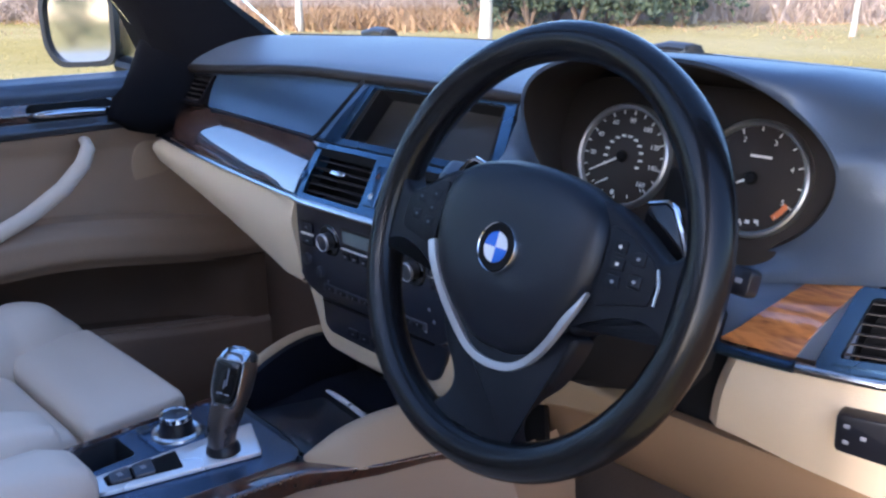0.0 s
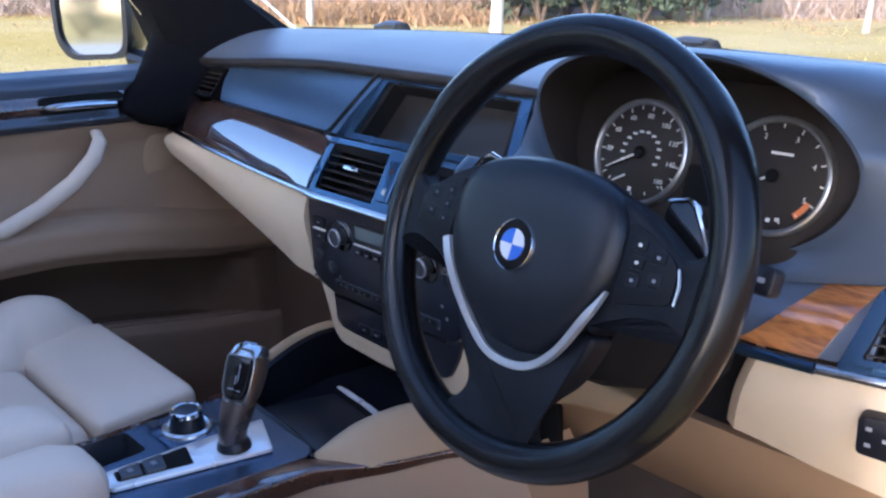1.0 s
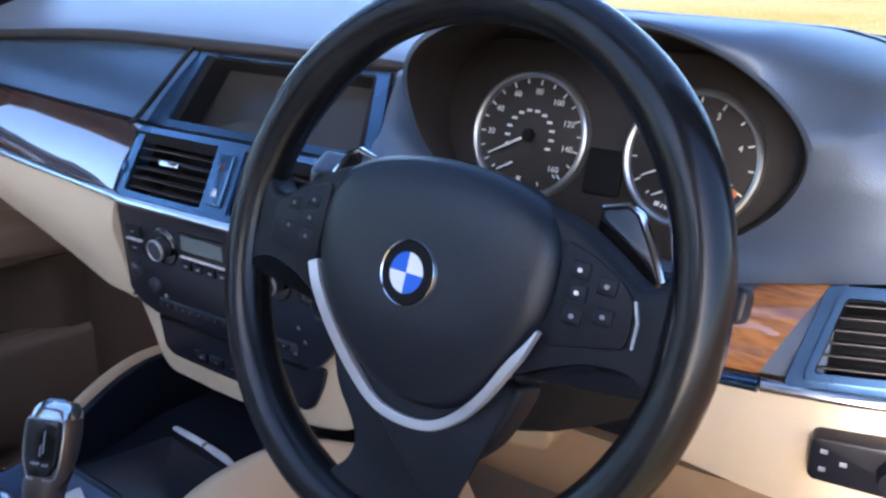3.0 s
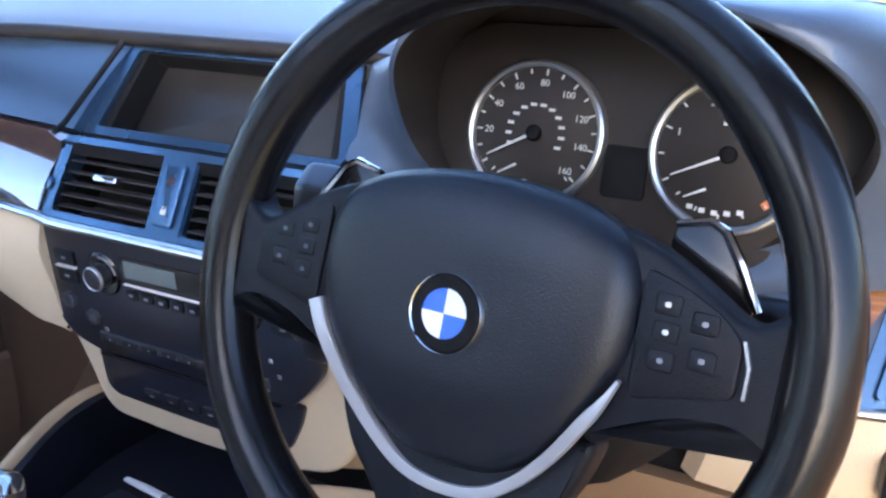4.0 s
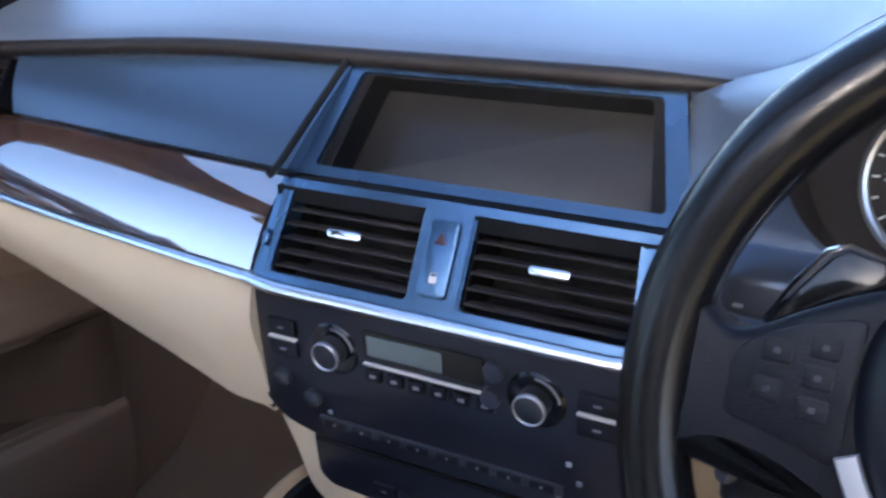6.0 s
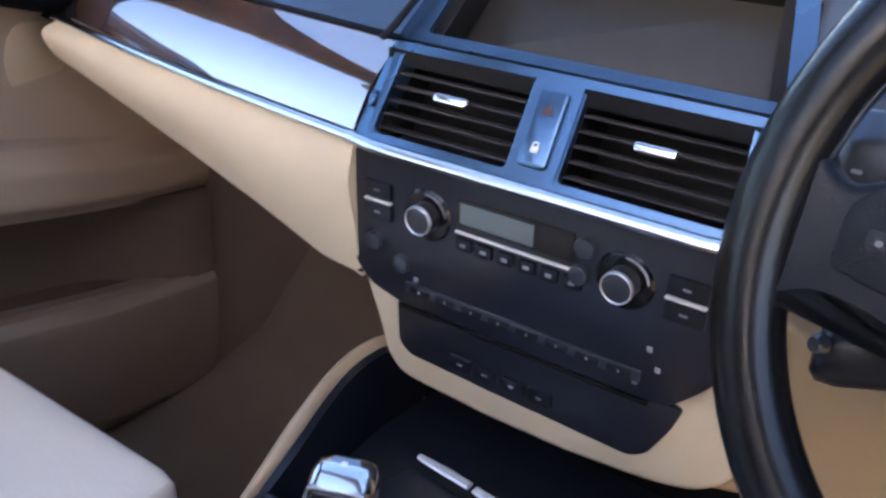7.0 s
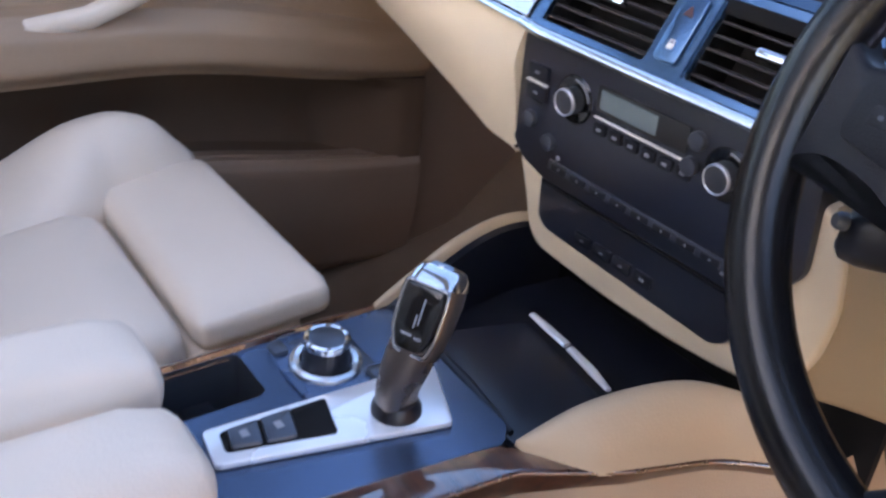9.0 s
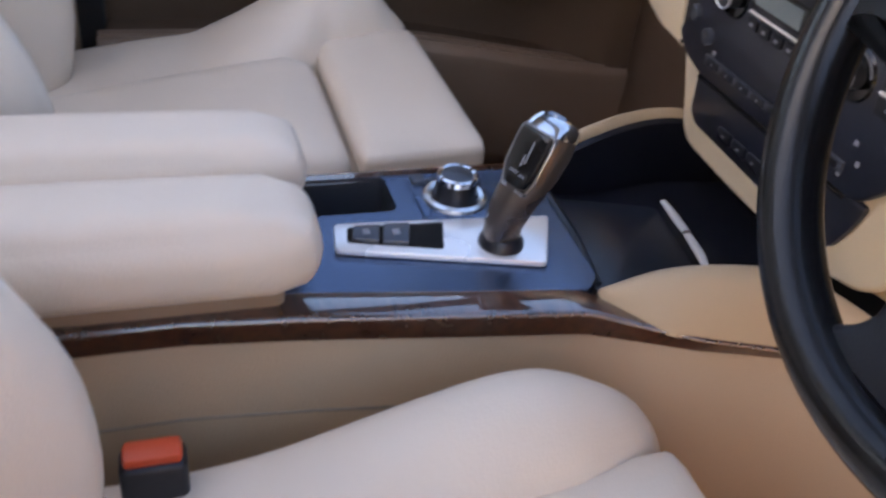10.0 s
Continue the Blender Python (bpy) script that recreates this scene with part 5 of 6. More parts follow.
SKIRT = ((0.088, -0.002, 0.770), (0.126, 0.030, 0.763), (0.142, 0.066, 0.759), (0.154, 0.104, 0.757), (0.166, 0.138, 0.756), (0.184, 0.164, 0.756), (0.206, 0.188, 0.757), (0.220, 0.202, 0.760))


def driver_pad():
    """The driver's padded wing: its crest swings outward under the dash and ends in a round shoulder."""
    rows = []
    for k in range(33):
        a, b = glide(CREST, k / 32), glide(SKIRT, k / 32)
        side = Vector((b.x - a.x, b.y - a.y, 0))
        h = a.z - b.z
        row = [Vector((a.x, a.y, b.z)), Vector((a.x, a.y, b.z + 0.72 * h))]
        for j in range(9):
            t = j / 8
            row.append(Vector((a.x, a.y, b.z)) + side * (1 - math.cos(t * math.pi / 2)) ** 0.75 + Vector((0, 0, h * (0.86 + 0.14 * math.sin(math.pi * min(1, t * 2.6) / 2) if t < 0.39 else math.cos((t - 0.39) / 0.61 * math.pi / 2) ** 0.62))))
        rows.append(row)
    return loft(rows)


def driver_tray_wall():
    """The dark wall that follows the driver's wing round the tray."""
    rows = []
    for k in range(1, 25):
        a, b = glide(CREST, k / 24), glide(CREST, max(0.0, k / 24 - 0.02))
        n = Vector((a - b).yx).normalized()
        n = Vector((-n.x, n.y))
        z = a.z - 0.012
        rows.append([(a.x + n.x * 0.008, a.y + n.y * 0.008, 0.700), (a.x + n.x * 0.003, a.y + n.y * 0.003, z - 0.003), (a.x - n.x * 0.003, a.y - n.y * 0.003, z), (a.x - n.x * 0.003, a.y - n.y * 0.003, 0.700)])
    return loft(rows)


part("knee_pad", driver_pad(), CREAM_TAN, con, "padded cream leather wing", sharp=60)
part("knee_pad", knee_pad(-1, 0.126, 0.021), CREAM_TAN, con, "padded cream leather wing", sharp=60)
part("tray_wall", driver_tray_wall(), HARD_BLACK, con, "black tray wall")
part("tray_wall", tray_wall(-1, 0.126), HARD_BLACK, con, "black tray wall")

# Gear lever on its satin plate.
plate_out = round_corners([(-0.042, -0.206), (-0.003, -0.212), (0.042, -0.034), (-0.030, -0.004)], 0.006)
hole_out = round_corners([(-0.033, -0.196), (-0.011, -0.200), (0.010, -0.119), (-0.031, -0.108)], 0.004)
gp = thing("gear_selector", (0, -0.07, 0.772), "automatic gear lever on a satin silver plate", "gear lever")
part("plate", slab(plate_out, 0.7735, 0.7785, 0.0015), PLATE, gp, "satin silver plate")
part("switch_well", slab(hole_out, 0.7735, 0.7790, 0.0003), DEEP_BLACK, gp, "black recess with rocker switches")
for k, (a, b) in enumerate(((0.06, 0.33), (0.37, 0.64))):
    p0, p1 = Vector((-0.033, -0.196)), Vector((-0.031, -0.108))
    q0, q1 = Vector((-0.011, -0.200)), Vector((0.010, -0.119))
    o = [p0.lerp(p1, a) + Vector((0.002, 0)), q0.lerp(q1, a) - Vector((0.002, 0)), q0.lerp(q1, b) - Vector((0.002, 0)), p0.lerp(p1, b) + Vector((0.002, 0))]
    sw2 = part("rocker_switch", slab(round_corners([tuple(v) for v in o], 0.002), 0.778, 0.7825, 0.001), GRAPHITE, gp, "dark grey rocker switch")
    c = sum(o, Vector((0, 0))) / 4
    part("symbol", box(c.x - 0.004, c.x + 0.004, c.y - 0.003, c.y + 0.003, 0.7826, 0.7830, 0), PRINT_DIM, sw2)
part("boot", lathe([(0.0205, 0.0), (0.020, 0.006), (0.016, 0.012), (0.0, 0.013)], 28), HARD_BLACK, gp, "black rubber boot", Matrix.Translation((0.008, -0.066, 0.7775)))


def lever_rows(path, n=20):
    """A soft-cornered body along centre, half width and half depth rows."""
    rows = []
    for c, wx, wy, tilt in path:
        ring = []
        for a in range(n):
            cs, sn = math.cos(2 * math.pi * a / n), math.sin(2 * math.pi * a / n)
            v = Vector((wx * math.copysign(abs(cs) ** 0.75, cs), wy * math.copysign(abs(sn) ** 0.75, sn), 0))
            v.rotate(Euler((radians(tilt), 0, 0)))
            ring.append(Vector(c) + v)
        rows.append(ring)
    return loft(rows)


part("shaft", lever_rows([((0.008, -0.068, 0.780), 0.0135, 0.0150, 0), ((0.007, -0.066, 0.800), 0.0150, 0.0165, -3), ((0.008, -0.060, 0.822), 0.0175, 0.0180, -8), ((0.009, -0.053, 0.842), 0.0185, 0.0190, -14), ((0.009, -0.049, 0.852), 0.0178, 0.0180, -16)]), GEAR_TRIM, gp, "brushed bronze-grey lever shaft", sharp=50)
KN = axes((0.015, -0.058, 0.876), (0.920, 0.390, 0), (-0.16, 0.38, 0.907))


def knob_rows(low=-1.0, grow=0.0):
    """The head of the lever: a flat face towards the driver, a rounded back, narrower at its neck and crown."""
    rows = []
    for y, w, zf, zb in ((-0.038, 0.0165, -0.006, -0.034), (-0.030, 0.0180, -0.003, -0.036), (-0.015, 0.0200, -0.001, -0.040), (0.005, 0.0212, 0.0, -0.042), (0.018, 0.0208, -0.001, -0.040), (0.025, 0.0195, -0.005, -0.036), (0.030, 0.0165, -0.010, -0.032), (0.032, 0.011, -0.015, -0.027)):
        if y < low:
            continue
        w, zf, zb, y = w + grow, zf + grow, zb - grow, y + grow
        ring = []
        for a in range(24):
            c, sn = math.cos(2 * math.pi * a / 24), math.sin(2 * math.pi * a / 24)
            k = 0.55 if sn > 0 else 0.85
            ring.append((w * math.copysign(abs(c) ** k, c), y, (zf + zb) / 2 + (zf - zb) / 2 * math.copysign(abs(sn) ** k, sn)))
        rows.append(ring)
    return loft(rows)


part("knob", knob_rows(), GEAR_TRIM, gp, "dark shift knob", KN, sharp=50)
part("knob_cap", knob_rows(0.015, 0.0009), CHROME, gp, "chrome crown of the knob", KN, sharp=50)
face_edge = round_corners([(-0.0135, -0.036), (0.0135, -0.036), (0.0185, -0.020), (0.0195, 0.004), (0.0185, 0.018), (-0.0185, 0.018), (-0.0195, 0.004), (-0.0185, -0.020)], 0.004)
part("knob_frame", sweep([(x * 0.97, y, -0.0020 - 0.10 * max(0.0, -y - 0.015)) for x, y in face_edge], 0.0019, 8, True), DARK_CHROME, gp, "dark chrome frame round the shift face", KN, sharp=60)
part("knob_face", slab(round_corners([(-0.010, -0.033), (0.010, -0.033), (0.0155, -0.020), (0.0170, 0.004), (0.0160, 0.017), (-0.0160, 0.017), (-0.0170, 0.004), (-0.0155, -0.020)], 0.004), -0.006, 0.0018, 0.0015), GLOSS_BLACK, gp, "gloss black shift diagram face", KN)
for x, y, w, h in ((0.003, -0.002, 0.0013, 0.020), (0.0, -0.010, 0.0013, 0.010), (-0.004, -0.021, 0.009, 0.0016), (0.006, -0.022, 0.006, 0.0014)):
    part("symbol", box(x - w / 2, x + w / 2, y - h / 2, y + h / 2, 0.0016, 0.0022, 0), PRINT_DIM, gp, "", KN)
KB = KN @ pose(0, 0.0295, -0.0125, -52, 0, 0)
part("park_button", slab(rounded(0.019, 0.013, 0.003), -0.004, 0.0022, 0.001), BLUE_GREY, gp, "blue-grey park button", KB)
part("symbol", box(-0.0020, 0.0020, -0.0026, 0.0026, 0.0021, 0.0026, 0), PRINT, gp, "", KB)

# Rotary menu controller.
ctl = thing("menu_controller", (-0.074, -0.083, 0.772), "round chrome-rimmed menu controller knob", "controller knob")
CM = Matrix.Translation((-0.074, -0.083, 0.7725))
part("bezel", slab(rounded(0.080, 0.074, 0.012, 5), 0, 0.003, 0.0015), DECK, ctl, "", CM)
part("outer_ring", lathe([(0.0215, 0.004), (0.0225, 0.0075), (0.027, 0.0085), (0.0305, 0.0065), (0.0315, 0.003), (0.0215, 0.003)], 48), SATIN, ctl, "chrome ring", CM)
part("knob", lathe([(0, 0.029), (0.0165, 0.029), (0.0185, 0.0275), (0.0185, 0.020), (0.020, 0.016), (0.0205, 0.004), (0, 0.004)], 48), HARD_BLACK, ctl, "black grip", CM)
part("knob_rim", lathe([(0.0150, 0.0292), (0.0172, 0.0305), (0.0192, 0.0290), (0.0195, 0.0235), (0.0180, 0.0235), (0.0150, 0.028)], 48), CHROME, ctl, "chrome rim", CM)
part("knob_cap", disc(0.0150, 0.0285, 0.0298, 0.0006), GRAPHITE, ctl, "", CM)
for x, y in ((0.033, 0.030), (-0.034, 0.028), (-0.034, -0.028)):
    part("menu_button", slab(rounded(0.016, 0.014, 0.003), 0.003, 0.007, 0.001), GRAPHITE, ctl, "", CM @ pose(x, y, 0))

# Armrest with two lids.
arm = thing("armrest", (0, -0.45, 0.76), "cream leather armrest with a split padded lid", "armrest")
part("box", box(-0.105, 0.060, -0.80, -0.262, 0.765, 0.812, 0.01, 3), CREAM_HIDE_SHADED, arm)
part("lid", cushion(-0.116, -0.019, -0.82, -0.230, 0.800, 0.864, 0.030, 0.006), CREAM_HIDE, arm, "padded cream leather lid", sharp=60)
part("lid", cushion(-0.017, 0.084, -0.82, -0.234, 0.788, 0.861, 0.034, 0.006), CREAM_HIDE, arm, "padded cream leather lid", sharp=60)

# ---- seats ----
# Height of the passenger seat's outer bolster along the car.
CREST_PASSENGER = ((-0.68, 0.668), (-0.45, 0.675), (-0.373, 0.690), (-0.306, 0.715), (-0.236, 0.758), (-0.165, 0.803), (-0.130, 0.818), (-0.080, 0.818), (-0.035, 0.795), (-0.006, 0.740))


def seat(cx, far, label, dz=0.0, wide=0.0):
    """far: the side (-1 or 1) of the bolster next to the door."""
    s = thing("front_seat", (cx, -0.25, 0.44), label, "car seat", group="front seats")
    part("base", box(cx - 0.21, cx + 0.21, -0.62, -0.06, 0.46, 0.66, 0.03, 3), BEIGE_TRIM, s, "beige plastic seat base")
    part("centre_cushion", cushion(cx - (0.112 if far < 0 else 0.135), cx + (0.165 if far < 0 else 0.135), -0.66, -0.146 if far > 0 else -0.139, 0.62 if far > 0 else 0.59, (0.730 if far > 0 else 0.701) + dz, 0.035, 0.012, turn=Matrix.Rotation(radians(4 if far > 0 else 10), 4, "X")), CREAM_HIDE, s, "smooth cream leather centre", sharp=60)
    tilt = Matrix.Rotation(radians(3), 4, "X")
    part("thigh_support", cushion(cx - 0.160 - wide, cx + 0.160, -0.142, 0.004, 0.700 + dz, 0.740 + dz, 0.015, 0.010, turn=tilt), CREAM_HIDE, s, "extending cream leather thigh cushion", sharp=60)
    part("thigh_support_base", cushion(cx - 0.152 - wide, cx + 0.152, -0.150, -0.018, 0.600, 0.702 + dz, 0.022, 0.0, turn=tilt), CREAM_HIDE, s, "", sharp=60)
    for d in (-1, 1):
        if far < 0 and d > 0:
            continue
        rows = []
        for k in range(61):
            t = k / 60
            y = lerp(-0.68, -0.006 if far < 0 else 0.012, t)
            hgt = 0.020 + 0.080 * smooth(0.42, 0.86, t) ** 1.15
            q = min(1.0, max(0.0, (t - 0.74) / 0.26))
            hgt *= max(0.06, (1 - q ** 2.6) ** 0.5)
            wid = 0.056 * (1 - 0.6 * smooth(0.84, 1.0, t))
            shift = lift = spread = 0.0
            if far < 0:
                # Towards the backrest it spreads inward over the seat's middle, up to a slanting seam.
                rear = 1 - smooth(-0.150, -0.125, y)
                spread = rear * min(0.140, 0.010 + 0.56 * max(0.0, -0.150 - y))
                lift = (0.034 + 0.176 * (y + 0.146)) * rear
                crest = sum(curve_at(CREST_PASSENGER, y + o)[0] for o in (-0.02, 0.0, 0.02)) / 3
                hgt = max(0.012, crest - 0.690 - dz - lift)
                wid, shift = wid + 0.5 * spread, 0.5 * spread
            ring = []
            for a in range(28):
                c, sn = math.cos(2 * math.pi * a / 28), math.sin(2 * math.pi * a / 28)
                lean = (0.018 + 0.46 * spread) * max(0, sn)
                ring.append((cx + d * (0.175 + lean - shift) + wid * math.copysign(abs(c) ** 0.8, c), y, 0.690 + dz + lift + (hgt if sn > 0 else 0.07) * math.copysign(abs(sn) ** 0.85, sn)))
            rows.append(ring)
        part("cushion_bolster", loft(rows), CREAM_HIDE, s, "raised cream leather side bolster", sharp=70)
    lean = axes((cx, -0.445 - (0.040 if far < 0 else 0), 0.69), (-1, 0, 0), (0, -0.42, 0.907))
    part("backrest", cushion(-0.15, 0.15, 0.0, 0.60, -0.10, 0.0, 0.04, 0.012, turn=None), CREAM_HIDE, s, "cream leather backrest", lean, sharp=60)
    for d in (-1, 1):
        rows = []
        for k in range(29):
            t = k / 28
            y = lerp(-0.01, 0.56, t)
            out = 0.143 * (math.sin(math.pi * (0.2 + t)) ** 1.4 if t < 0.3 else 1 - 0.5 * ((t - 0.3) / 0.7) ** 2)
            ring = []
            for a in range(24):
                c, sn = math.cos(2 * math.pi * a / 24), math.sin(2 * math.pi * a / 24)
                ring.append((d * 0.182 + 0.052 * math.copysign(abs(c) ** 0.8, c), y, -0.03 + (out if sn > 0 else 0.07) * math.copysign(abs(sn) ** 0.85, sn)))
            rows.append(ring)
        part("backrest_bolster", loft(rows), CREAM_HIDE, s, "cream leather side bolster", lean, sharp=70)
    part("headrest", cushion(-0.12, 0.12, 0.64, 0.80, -0.09, 0.01, 0.04, 0.01), CREAM_HIDE, s, "cream leather headrest", lean, sharp=60)
    return s


seat(-0.368, -1, "cream leather passenger seat with a thigh cushion", 0.013, 0.018)
seat(0.384, 1, "cream leather driver seat with side bolsters")
bk = thing("seat_belt_buckle", (0.165, -0.37, 0.66), "black seat belt buckle with a red release button", "belt buckle")
part("body", box(0.152, 0.178, -0.390, -0.345, 0.62, 0.744, 0.006, 3), HARD_BLACK, bk)
part("release_button", box(0.155, 0.175, -0.387, -0.348, 0.741, 0.751, 0.004, 2), RED, bk, "orange-red release button")
part("stem", box(0.156, 0.174, -0.380, -0.350, 0.46, 0.63, 0.004), HARD_BLACK, bk)

# ---- passenger door ----
door = thing("car_door", (-0.72, 0.0, 0.42), "closed passenger door with cream leather panel and pocket", "car door")


def profile(rows, y0, y1, n, thick, wave=0.0, front=0.0, close=None):
    """A door panel pressed from height rows (z, x), from y0 to y1; front draws it outwards at its forward end."""
    def fn(u, v):
        y = lerp(y0, y1, u)
        i = v * (len(rows) - 1)
        k = min(int(i), len(rows) - 2)
        t = i - k
        t = t * t * (3 - 2 * t)
        z, x = lerp(rows[k][0], rows[k + 1][0], i - k), lerp(rows[k][1], rows[k + 1][1], t)
        if close is not None:
            x = lerp(x, close, smooth(0.27, 0.40, y))
        return (x - front * smooth(0.16, 0.45, y) + wave * noise.noise((y * 4, z * 6, 1)), y, z - 0.10 * smooth(-0.05, 0.5, y) * (z < 0.97) * smooth(0.97, 0.9, z) * 0.7)
    return skin(fn, n, (len(rows) - 1) * 5, (-thick, 0, 0))


part("upper_panel", profile([(0.905, -0.694), (0.96, -0.706), (1.01, -0.708), (1.052, -0.696)], -0.42, 0.44, 26, 0.02, 0.002), CREAM_HIDE_SHADED, door, "cream leather upper door panel", sharp=50)
part("armrest_band", profile([(0.822, -0.662), (0.845, -0.645), (0.88, -0.648), (0.908, -0.668), (0.914, -0.694)], -0.42, 0.44, 26, 0.03, 0.002, 0.03), CREAM_HIDE_SHADED, door, "padded cream leather armrest band", sharp=50)
part("pocket_recess", profile([(0.676, -0.690), (0.684, -0.758), (0.75, -0.772), (0.800, -0.764), (0.826, -0.668)], -0.42, 0.44, 40, 0.01, 0.001, 0.012, -0.668), RECESS, door, "recess above the pocket, its brown darkened for self-shadow", sharp=50)
part("door_pocket", profile([(0.46, -0.700), (0.50, -0.672), (0.60, -0.655), (0.675, -0.652), (0.692, -0.662), (0.688, -0.690)], -0.42, 0.44, 26, 0.02, 0.001, 0.02), POCKET, door, "map pocket, beige browned for shade", sharp=50)
part("door_shell", box(-0.835, -0.790, -0.43, 0.47, 0.42, 1.12, 0.015, 2), PAINT, door, "black painted outer door")
part("waist_strip", profile([(1.054, -0.690), (1.064, -0.684), (1.078, -0.690)], -0.42, 0.30, 16, 0.02), GRAPHITE, door, "dark satin strip", sharp=50)
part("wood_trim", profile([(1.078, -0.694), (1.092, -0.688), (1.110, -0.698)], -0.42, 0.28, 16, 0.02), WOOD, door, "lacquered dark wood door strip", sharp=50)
part("window_ledge", profile([(1.110, -0.696), (1.126, -0.688), (1.142, -0.700), (1.148, -0.735)], -0.42, 0.44, 20, 0.02, 0, 0.0), PAD_BLACK, door, "black padded window ledge", sharp=50)


def corner_rows():
    """The dark moulding where the door's ledge runs into the windscreen pillar."""
    rows = []
    for z, y0, y1, x, r in ((1.036, 0.215, 0.440, -0.690, 0.026), (1.048, 0.172, 0.440, -0.686, 0.034), (1.075, 0.136, 0.440, -0.684, 0.038), (1.105, 0.150, 0.440, -0.686, 0.038), (1.150, 0.192, 0.430, -0.696, 0.036), (1.200, 0.222, 0.410, -0.710, 0.030), (1.300, 0.270, 0.360, -0.728, 0.018)):
        rows.append([(x + r * math.copysign(abs(math.cos(a)) ** 0.7, math.cos(a)), (y0 + y1) / 2 + (y1 - y0) / 2 * math.copysign(abs(math.sin(a)) ** 0.7, math.sin(a)), z) for a in [2 * math.pi * k / 24 for k in range(24)]])
    return loft(rows)


part("corner_trim", corner_rows(), PILLAR, door, "black corner trim behind the mirror", sharp=60)
hd = part("door_handle", sweep([(-0.682, 0.012, 1.0925), (-0.668, 0.022, 1.0945), (-0.662, 0.070, 1.0955), (-0.666, 0.120, 1.0930), (-0.682, 0.136, 1.0920)], [0.006, 0.008, 0.0085, 0.008, 0.005], 10, flat=0.8), CHROME, door, "chrome inside door handle")
part("handle_bowl", slab(rounded(0.15, 0.030, 0.012), -0.004, 0.002, 0.001), DEEP_BLACK, hd, "", axes((-0.691, 0.075, 1.094), (0, 1, 0), (0, 0, 1)))
part("grab_handle", sweep([(-0.690, 0.092, 1.040), (-0.668, 0.088, 1.030), (-0.655, 0.070, 1.005), (-0.652, 0.030, 0.968), (-0.652, -0.030, 0.932), (-0.656, -0.090, 0.905), (-0.668, -0.16, 0.892)], [0.011, 0.013, 0.0140, 0.0148, 0.0148, 0.0145, 0.013], 12, flat=0.75, up=(1, 0, 0)), CREAM_HIDE, door, "cream padded grab handle")
part("speaker_grille", slab([(0.045 * math.cos(2 * math.pi * k / 28), 0.060 * math.sin(2 * math.pi * k / 28)) for k in range(28)], 0, 0.006, 0.003), BEIGE_TRIM, door, "beige speaker grille", axes((-0.712, 0.225, 0.970), (0, 1, 0), (0, 0, 1)))
pane = part("window_pane", skin(lambda u, v: (lerp(-0.742, -0.66, v), lerp(-0.43, lerp(0.30, -0.05, v), u), lerp(1.13, 1.55, v)), 6, 4, (-0.004, 0, 0)), PANE, door, "clear side window")
pane.visible_shadow = False
part("window_post", sweep([(-0.735, 0.262, 1.13), (-0.735, 0.262, 1.30), (-0.72, 0.262, 1.36)], 0.010, 8), RUBBER, door, "black window channel")

# Wing mirror outside the passenger window.
wm = thing("wing_mirror", (-0.90, 0.30, 1.15), "black wing mirror with bright reflecting glass", "wing mirror")
MM = axes((-0.975, 0.225, 1.215), (0.93, 0.36, 0), (0, 0.036, 1))
shell_out = round_corners([(-0.098, -0.045), (-0.060, -0.082), (0.080, -0.072), (0.100, -0.05), (0.100, 0.080), (-0.085, 0.080), (-0.105, 0.05)], 0.03)
part("housing", dome([(p[0], p[1]) for p in shell_out], -0.002, 0.075, power=1.6), PAINT, wm, "gloss black mirror housing", MM @ pose(0, 0, -0.024, 0, 180, 0) @ Matrix.Diagonal((-1, 1, 1, 1)))
part("mirror_rim", rim_of(shell_out, [(p[0] * 0.88, p[1] * 0.86) for p in shell_out], -0.004, 0.010, 0.004), HARD_BLACK, wm, "black mirror surround", MM)
part("mirror_glass", slab([(p[0] * 0.89, p[1] * 0.87) for p in shell_out], -0.002, 0.003, 0), MIRROR, wm, "reflecting mirror glass", MM)
part("stem", sweep([(-0.89, 0.27, 1.145), (-0.82, 0.29, 1.135), (-0.75, 0.30, 1.13)], [0.026, 0.026, 0.03], 10, flat=0.7), HARD_BLACK, wm)

# ---- outside: grass, bracken, shrubs, trunks ----
rng = random.Random(7)


def foliage(name, a, b, rough=0.8):
    m, n, l, bs = shader(name)
    geo = n.new("ShaderNodeNewGeometry")
    ramp = n.new("ShaderNodeValToRGB")
    e = ramp.color_ramp.elements
    e[0].color, e[1].color = (*a, 1), (*b, 1)
    l.new(geo.outputs["Random Per Island"], ramp.inputs[0])
    l.new(ramp.outputs[0], bs.inputs["Base Color"])
    bs.inputs["Roughness"].default_value, bs.inputs["Specular IOR Level"].default_value = rough, 0.1
    return m


STRAW = foliage("straw_blades", (0.36, 0.28, 0.09), (0.46, 0.36, 0.15))
FERN = foliage("dead_bracken", (0.34, 0.20, 0.11), (0.44, 0.29, 0.16))
# Greens paled towards grey for the haze over the field.
LEAF = foliage("evergreen_leaves", (0.065, 0.095, 0.06), (0.16, 0.19, 0.12))
BARK = surface("pale_birch_bark", (0.50, 0.46, 0.39), 0.8, grain=14, relief=0.5, vary=0.3, stain=3)
BARK_DARK = surface("brown_bark", (0.14, 0.10, 0.07), 0.9, grain=20, relief=0.6, vary=0.3, stain=3)


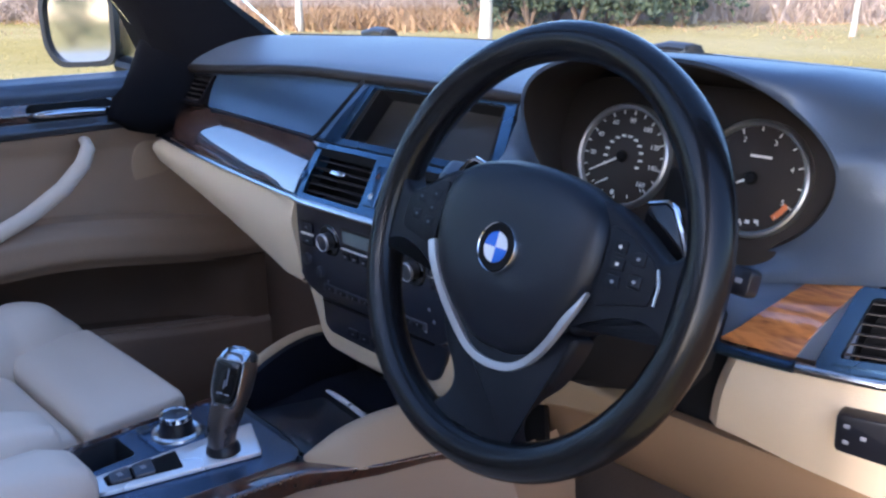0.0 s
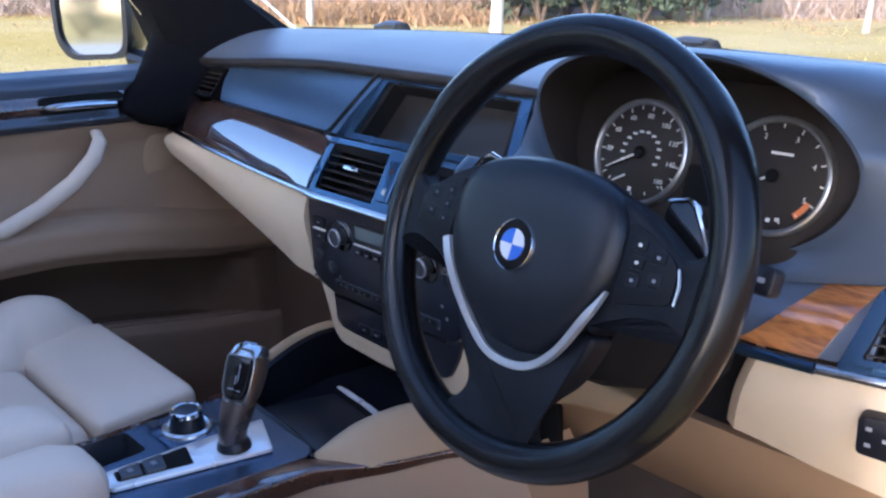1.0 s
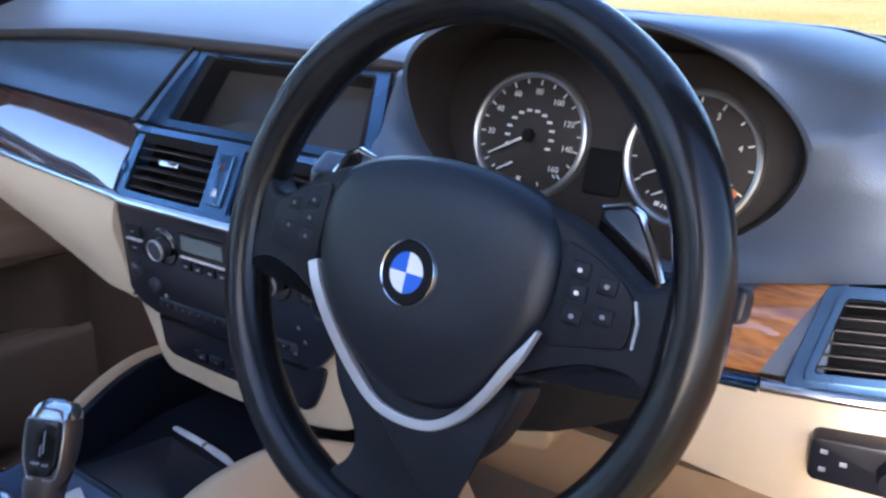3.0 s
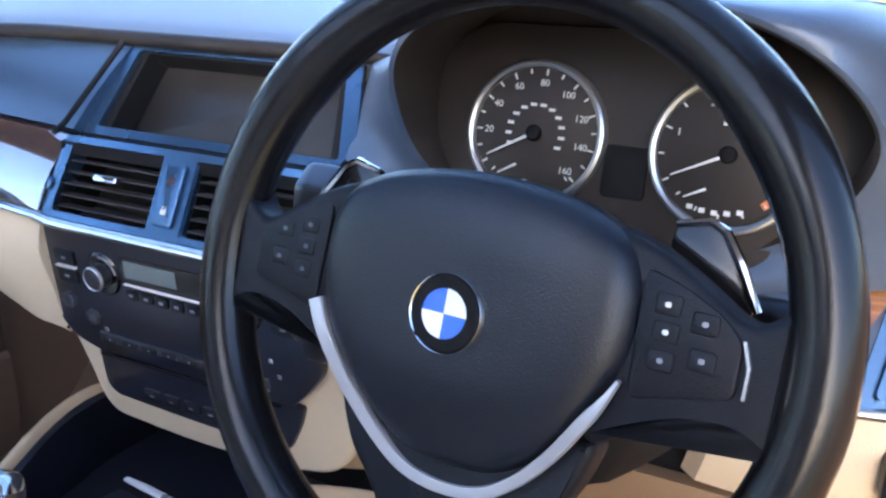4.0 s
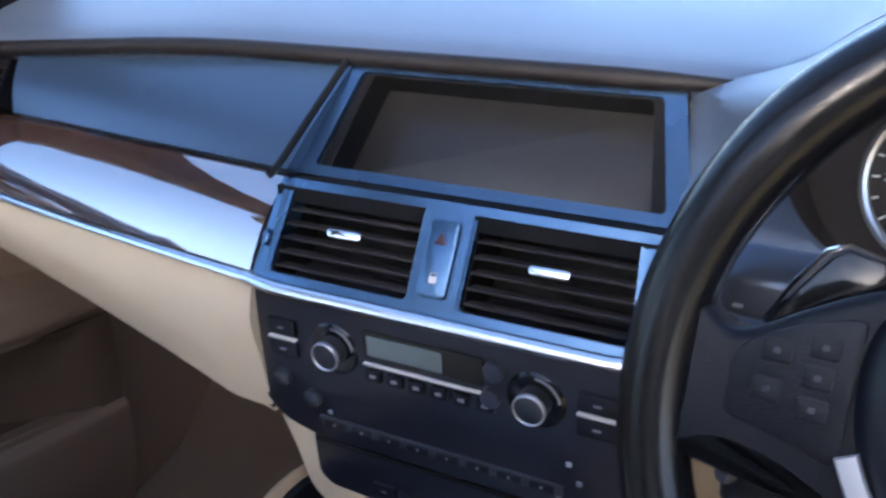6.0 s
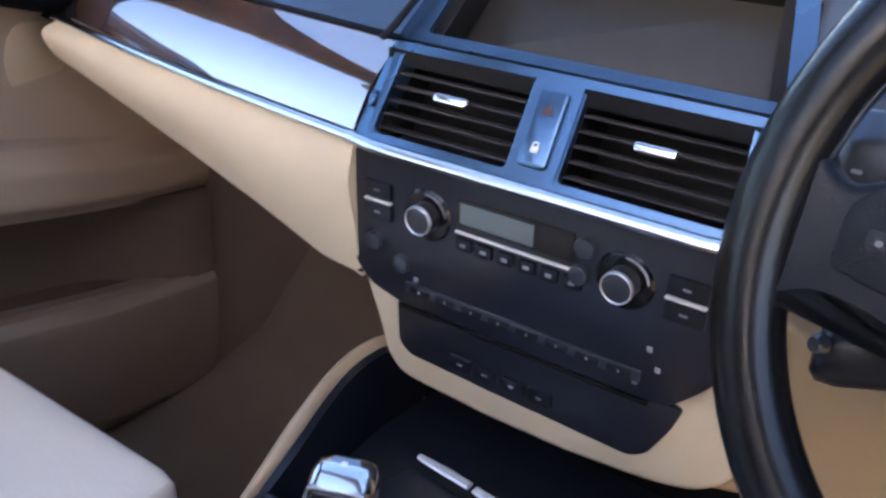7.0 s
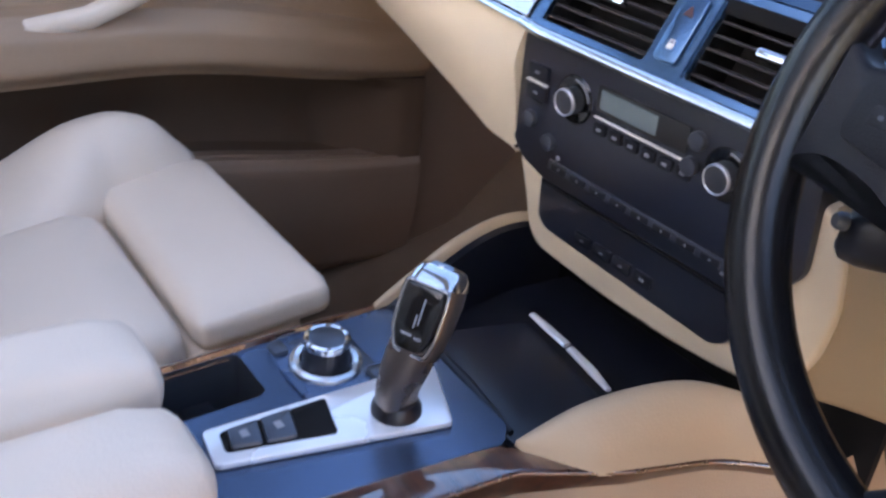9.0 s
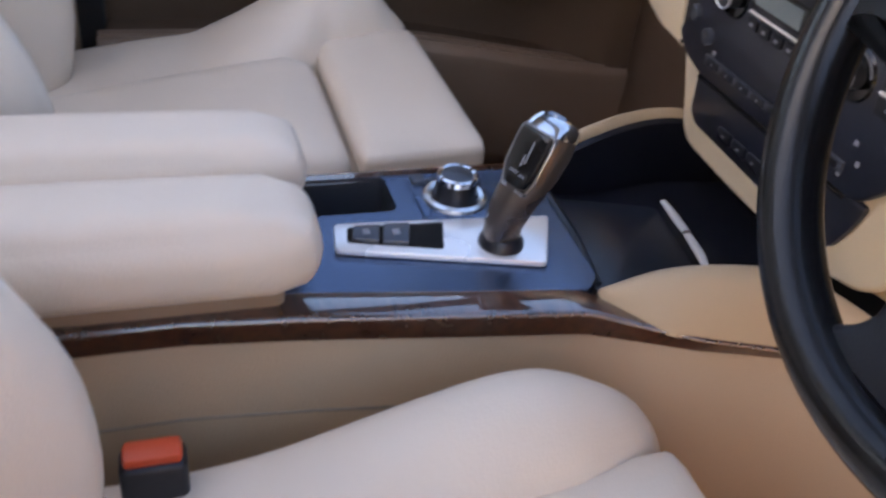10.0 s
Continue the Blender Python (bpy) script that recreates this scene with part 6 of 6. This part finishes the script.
def blades(spots, low, high, width, spread, lean=0.3):
    verts, faces = [], []
    for x, y, n in spots:
        for _ in range(n):
            px, py = x + rng.gauss(0, spread), y + rng.gauss(0, spread)
            a, h, w = rng.uniform(0, 2 * math.pi), rng.uniform(low, high), width * rng.uniform(0.6, 1.3)
            dx, dy = math.cos(a) * w, math.sin(a) * w
            bx, by = rng.gauss(0, lean) * h, rng.gauss(0, lean) * h
            z = field(px, py) - 0.01
            k = len(verts)
            verts += [(px - dx, py - dy, z), (px + dx, py + dy, z), (px + bx * 0.5 + dx * 0.6, py + by * 0.5 + dy * 0.6, z + h * 0.6), (px + bx * 0.5 - dx * 0.6, py + by * 0.5 - dy * 0.6, z + h * 0.6), (px + bx, py + by, z + h)]
            faces += [(k, k + 1, k + 2, k + 3), (k + 3, k + 2, k + 4)]
    return verts, faces


def stuff(name, data, mat, label, category):
    me = bpy.data.meshes.new(name)
    me.from_pydata(data[0], [], data[1])
    me.materials.append(mat)
    return tagged(new(name, me), label, category, kind="stuff")


def scatter(count, near, far, a0, a1):
    out = []
    for _ in range(count):
        a, d = radians(rng.uniform(a0, a1)), near + (far - near) * rng.random() ** 0.7
        out.append((d * math.sin(a), d * math.cos(a)))
    return out


stuff("grass", blades([(x, y, 9) for x, y in scatter(2600, 4, 24, -105, 20)], 0.015, 0.055, 0.010, 0.16), STRAW, "tufts of dry yellow grass", "grass")
stuff("bracken", blades([(x, y, 16) for x, y in scatter(1100, 20, 36, -100, 25)], 0.03, 0.10, 0.022, 0.35), FERN, "band of dead brown bracken", "bracken")


stuff("tall_bracken", blades([(x, y, 22) for x, y in scatter(700, 21, 32, -66, -42.5)], 0.10, 0.55, 0.030, 0.40, 0.7), FERN, "taller clumps of dead red-brown bracken", "bracken")
BRUSH = foliage("bare_twigs", (0.44, 0.33, 0.26), (0.60, 0.47, 0.37))
stuff("brushwood", blades([(x, y, 30) for x, y in scatter(1500, 26, 33, -102, 28)], 0.25, 1.3, 0.016, 0.45, 0.9), BRUSH, "pale bare brushwood at the field's edge", "brushwood")


def shrub(name, x, y, h, wide, label):
    t = thing(name, (x, y, 0), label, "shrub", group="shrubs along the field")
    tr = bmesh.new()
    limbs = []
    for k in range(5):
        a = rng.uniform(0, 2 * math.pi)
        end = Vector((x + math.cos(a) * wide * 0.5, y + math.sin(a) * wide * 0.5, h * rng.uniform(0.5, 0.8)))
        limbs.append([(x, y, -0.05), tuple(Vector((x, y, 0)).lerp(end, 0.5) + Vector((0, 0, 0.2))), tuple(end)])
    for lm in limbs:
        b = sweep(lm, [0.07, 0.05, 0.02], 6)
        me = bpy.data.meshes.new("limb")
        b.to_mesh(me)
        b.free()
        tr.from_mesh(me)
        bpy.data.meshes.remove(me)
    part("trunk", tr, BARK_DARK, t)
    verts, faces = [], []
    clumps = [(x + rng.gauss(0, wide * 0.36), y + rng.gauss(0, wide * 0.36), h * (0.15 + 0.8 * rng.random() ** 0.8), wide * rng.uniform(0.12, 0.26)) for _ in range(46)]
    for cx, cy, cz, r in clumps:
        for _ in range(46):
            d = Vector((rng.gauss(0, 1), rng.gauss(0, 1), rng.gauss(0, 0.8)))
            p = Vector((cx, cy, cz)) + d.normalized() * r * rng.random() ** 0.4
            if p.z < 0.02:
                continue
            u = Vector((rng.gauss(0, 1), rng.gauss(0, 1), rng.gauss(0, 1))).normalized() * rng.uniform(0.05, 0.11)
            w = u.cross(Vector((rng.gauss(0, 1), rng.gauss(0, 1), rng.gauss(0, 1)))).normalized() * u.length * 0.6
            p -= Vector((x, y, 0))
            k = len(verts)
            verts += [tuple(p - u), tuple(p + w), tuple(p + u), tuple(p - w)]
            faces.append((k, k + 1, k + 2, k + 3))
    me = bpy.data.meshes.new("crown")
    me.from_pydata(verts, [], faces)
    me.materials.append(LEAF)
    ob = new("crown", me)
    ob.parent = t


for k in range(9):
    a = radians(-43 + 1.6 * k)
    d = 23.5 + 1.7 * (k % 2)
    shrub("shrub", d * math.sin(a), d * math.cos(a), 1.7 + 0.3 * (k % 3), 1.5, "dark evergreen shrub at the field's edge")
for k in range(9):
    a = radians(-168 + 8.0 * k + rng.uniform(-2, 2))
    d = rng.uniform(42, 50)
    shrub("shrub", d * math.sin(a), d * math.cos(a), rng.uniform(2.0, 3.2), rng.uniform(2.4, 3.4), "dark evergreen shrub at the field's edge")
for k in range(17):
    a = radians(-102 + 8.0 * k + rng.uniform(-2, 2))
    d = rng.uniform(30, 38) if not -64 < math.degrees(a) < -44 else rng.uniform(58, 66)
    shrub("shrub", d * math.sin(a), d * math.cos(a), rng.uniform(2.5, 5.5), rng.uniform(3.0, 5.0), "dark evergreen shrub at the field's edge")


def trunk(x, y, r, h):
    t = thing("birch_trunk", (x, y, 0), "pale bare tree trunk at the field's edge", "tree trunk", group="pale trunks")
    part("trunk", sweep([(x + 0.03 * math.sin(k * 1.7), y, h * k / 8 - 0.1) for k in range(9)], [r * (1.25 if k == 0 else 1 - 0.06 * k) for k in range(9)], 12, up=(0, 1, 0)), BARK, t)
    for k in range(5):
        a, z = rng.uniform(0, 6.28), h * rng.uniform(0.45, 0.9)
        part("limb", sweep([(x, y, z), (x + math.cos(a) * 0.5, y + math.sin(a) * 0.5, z + 0.5), (x + math.cos(a) * 1.0, y + math.sin(a) * 1.0, z + 1.3)], [r * 0.35, r * 0.22, r * 0.08], 6), BARK, t)


for tx, ty, r in ((-17.14, 12.11, 0.084), (-10.12, 11.11, 0.115), (-12.39, 21.84, 0.075), (-22.2, 18.6, 0.05), (-17.25, 25.85, 0.05), (-7.3, 19.9, 0.063)):
    trunk(tx, ty, r, 7.0)
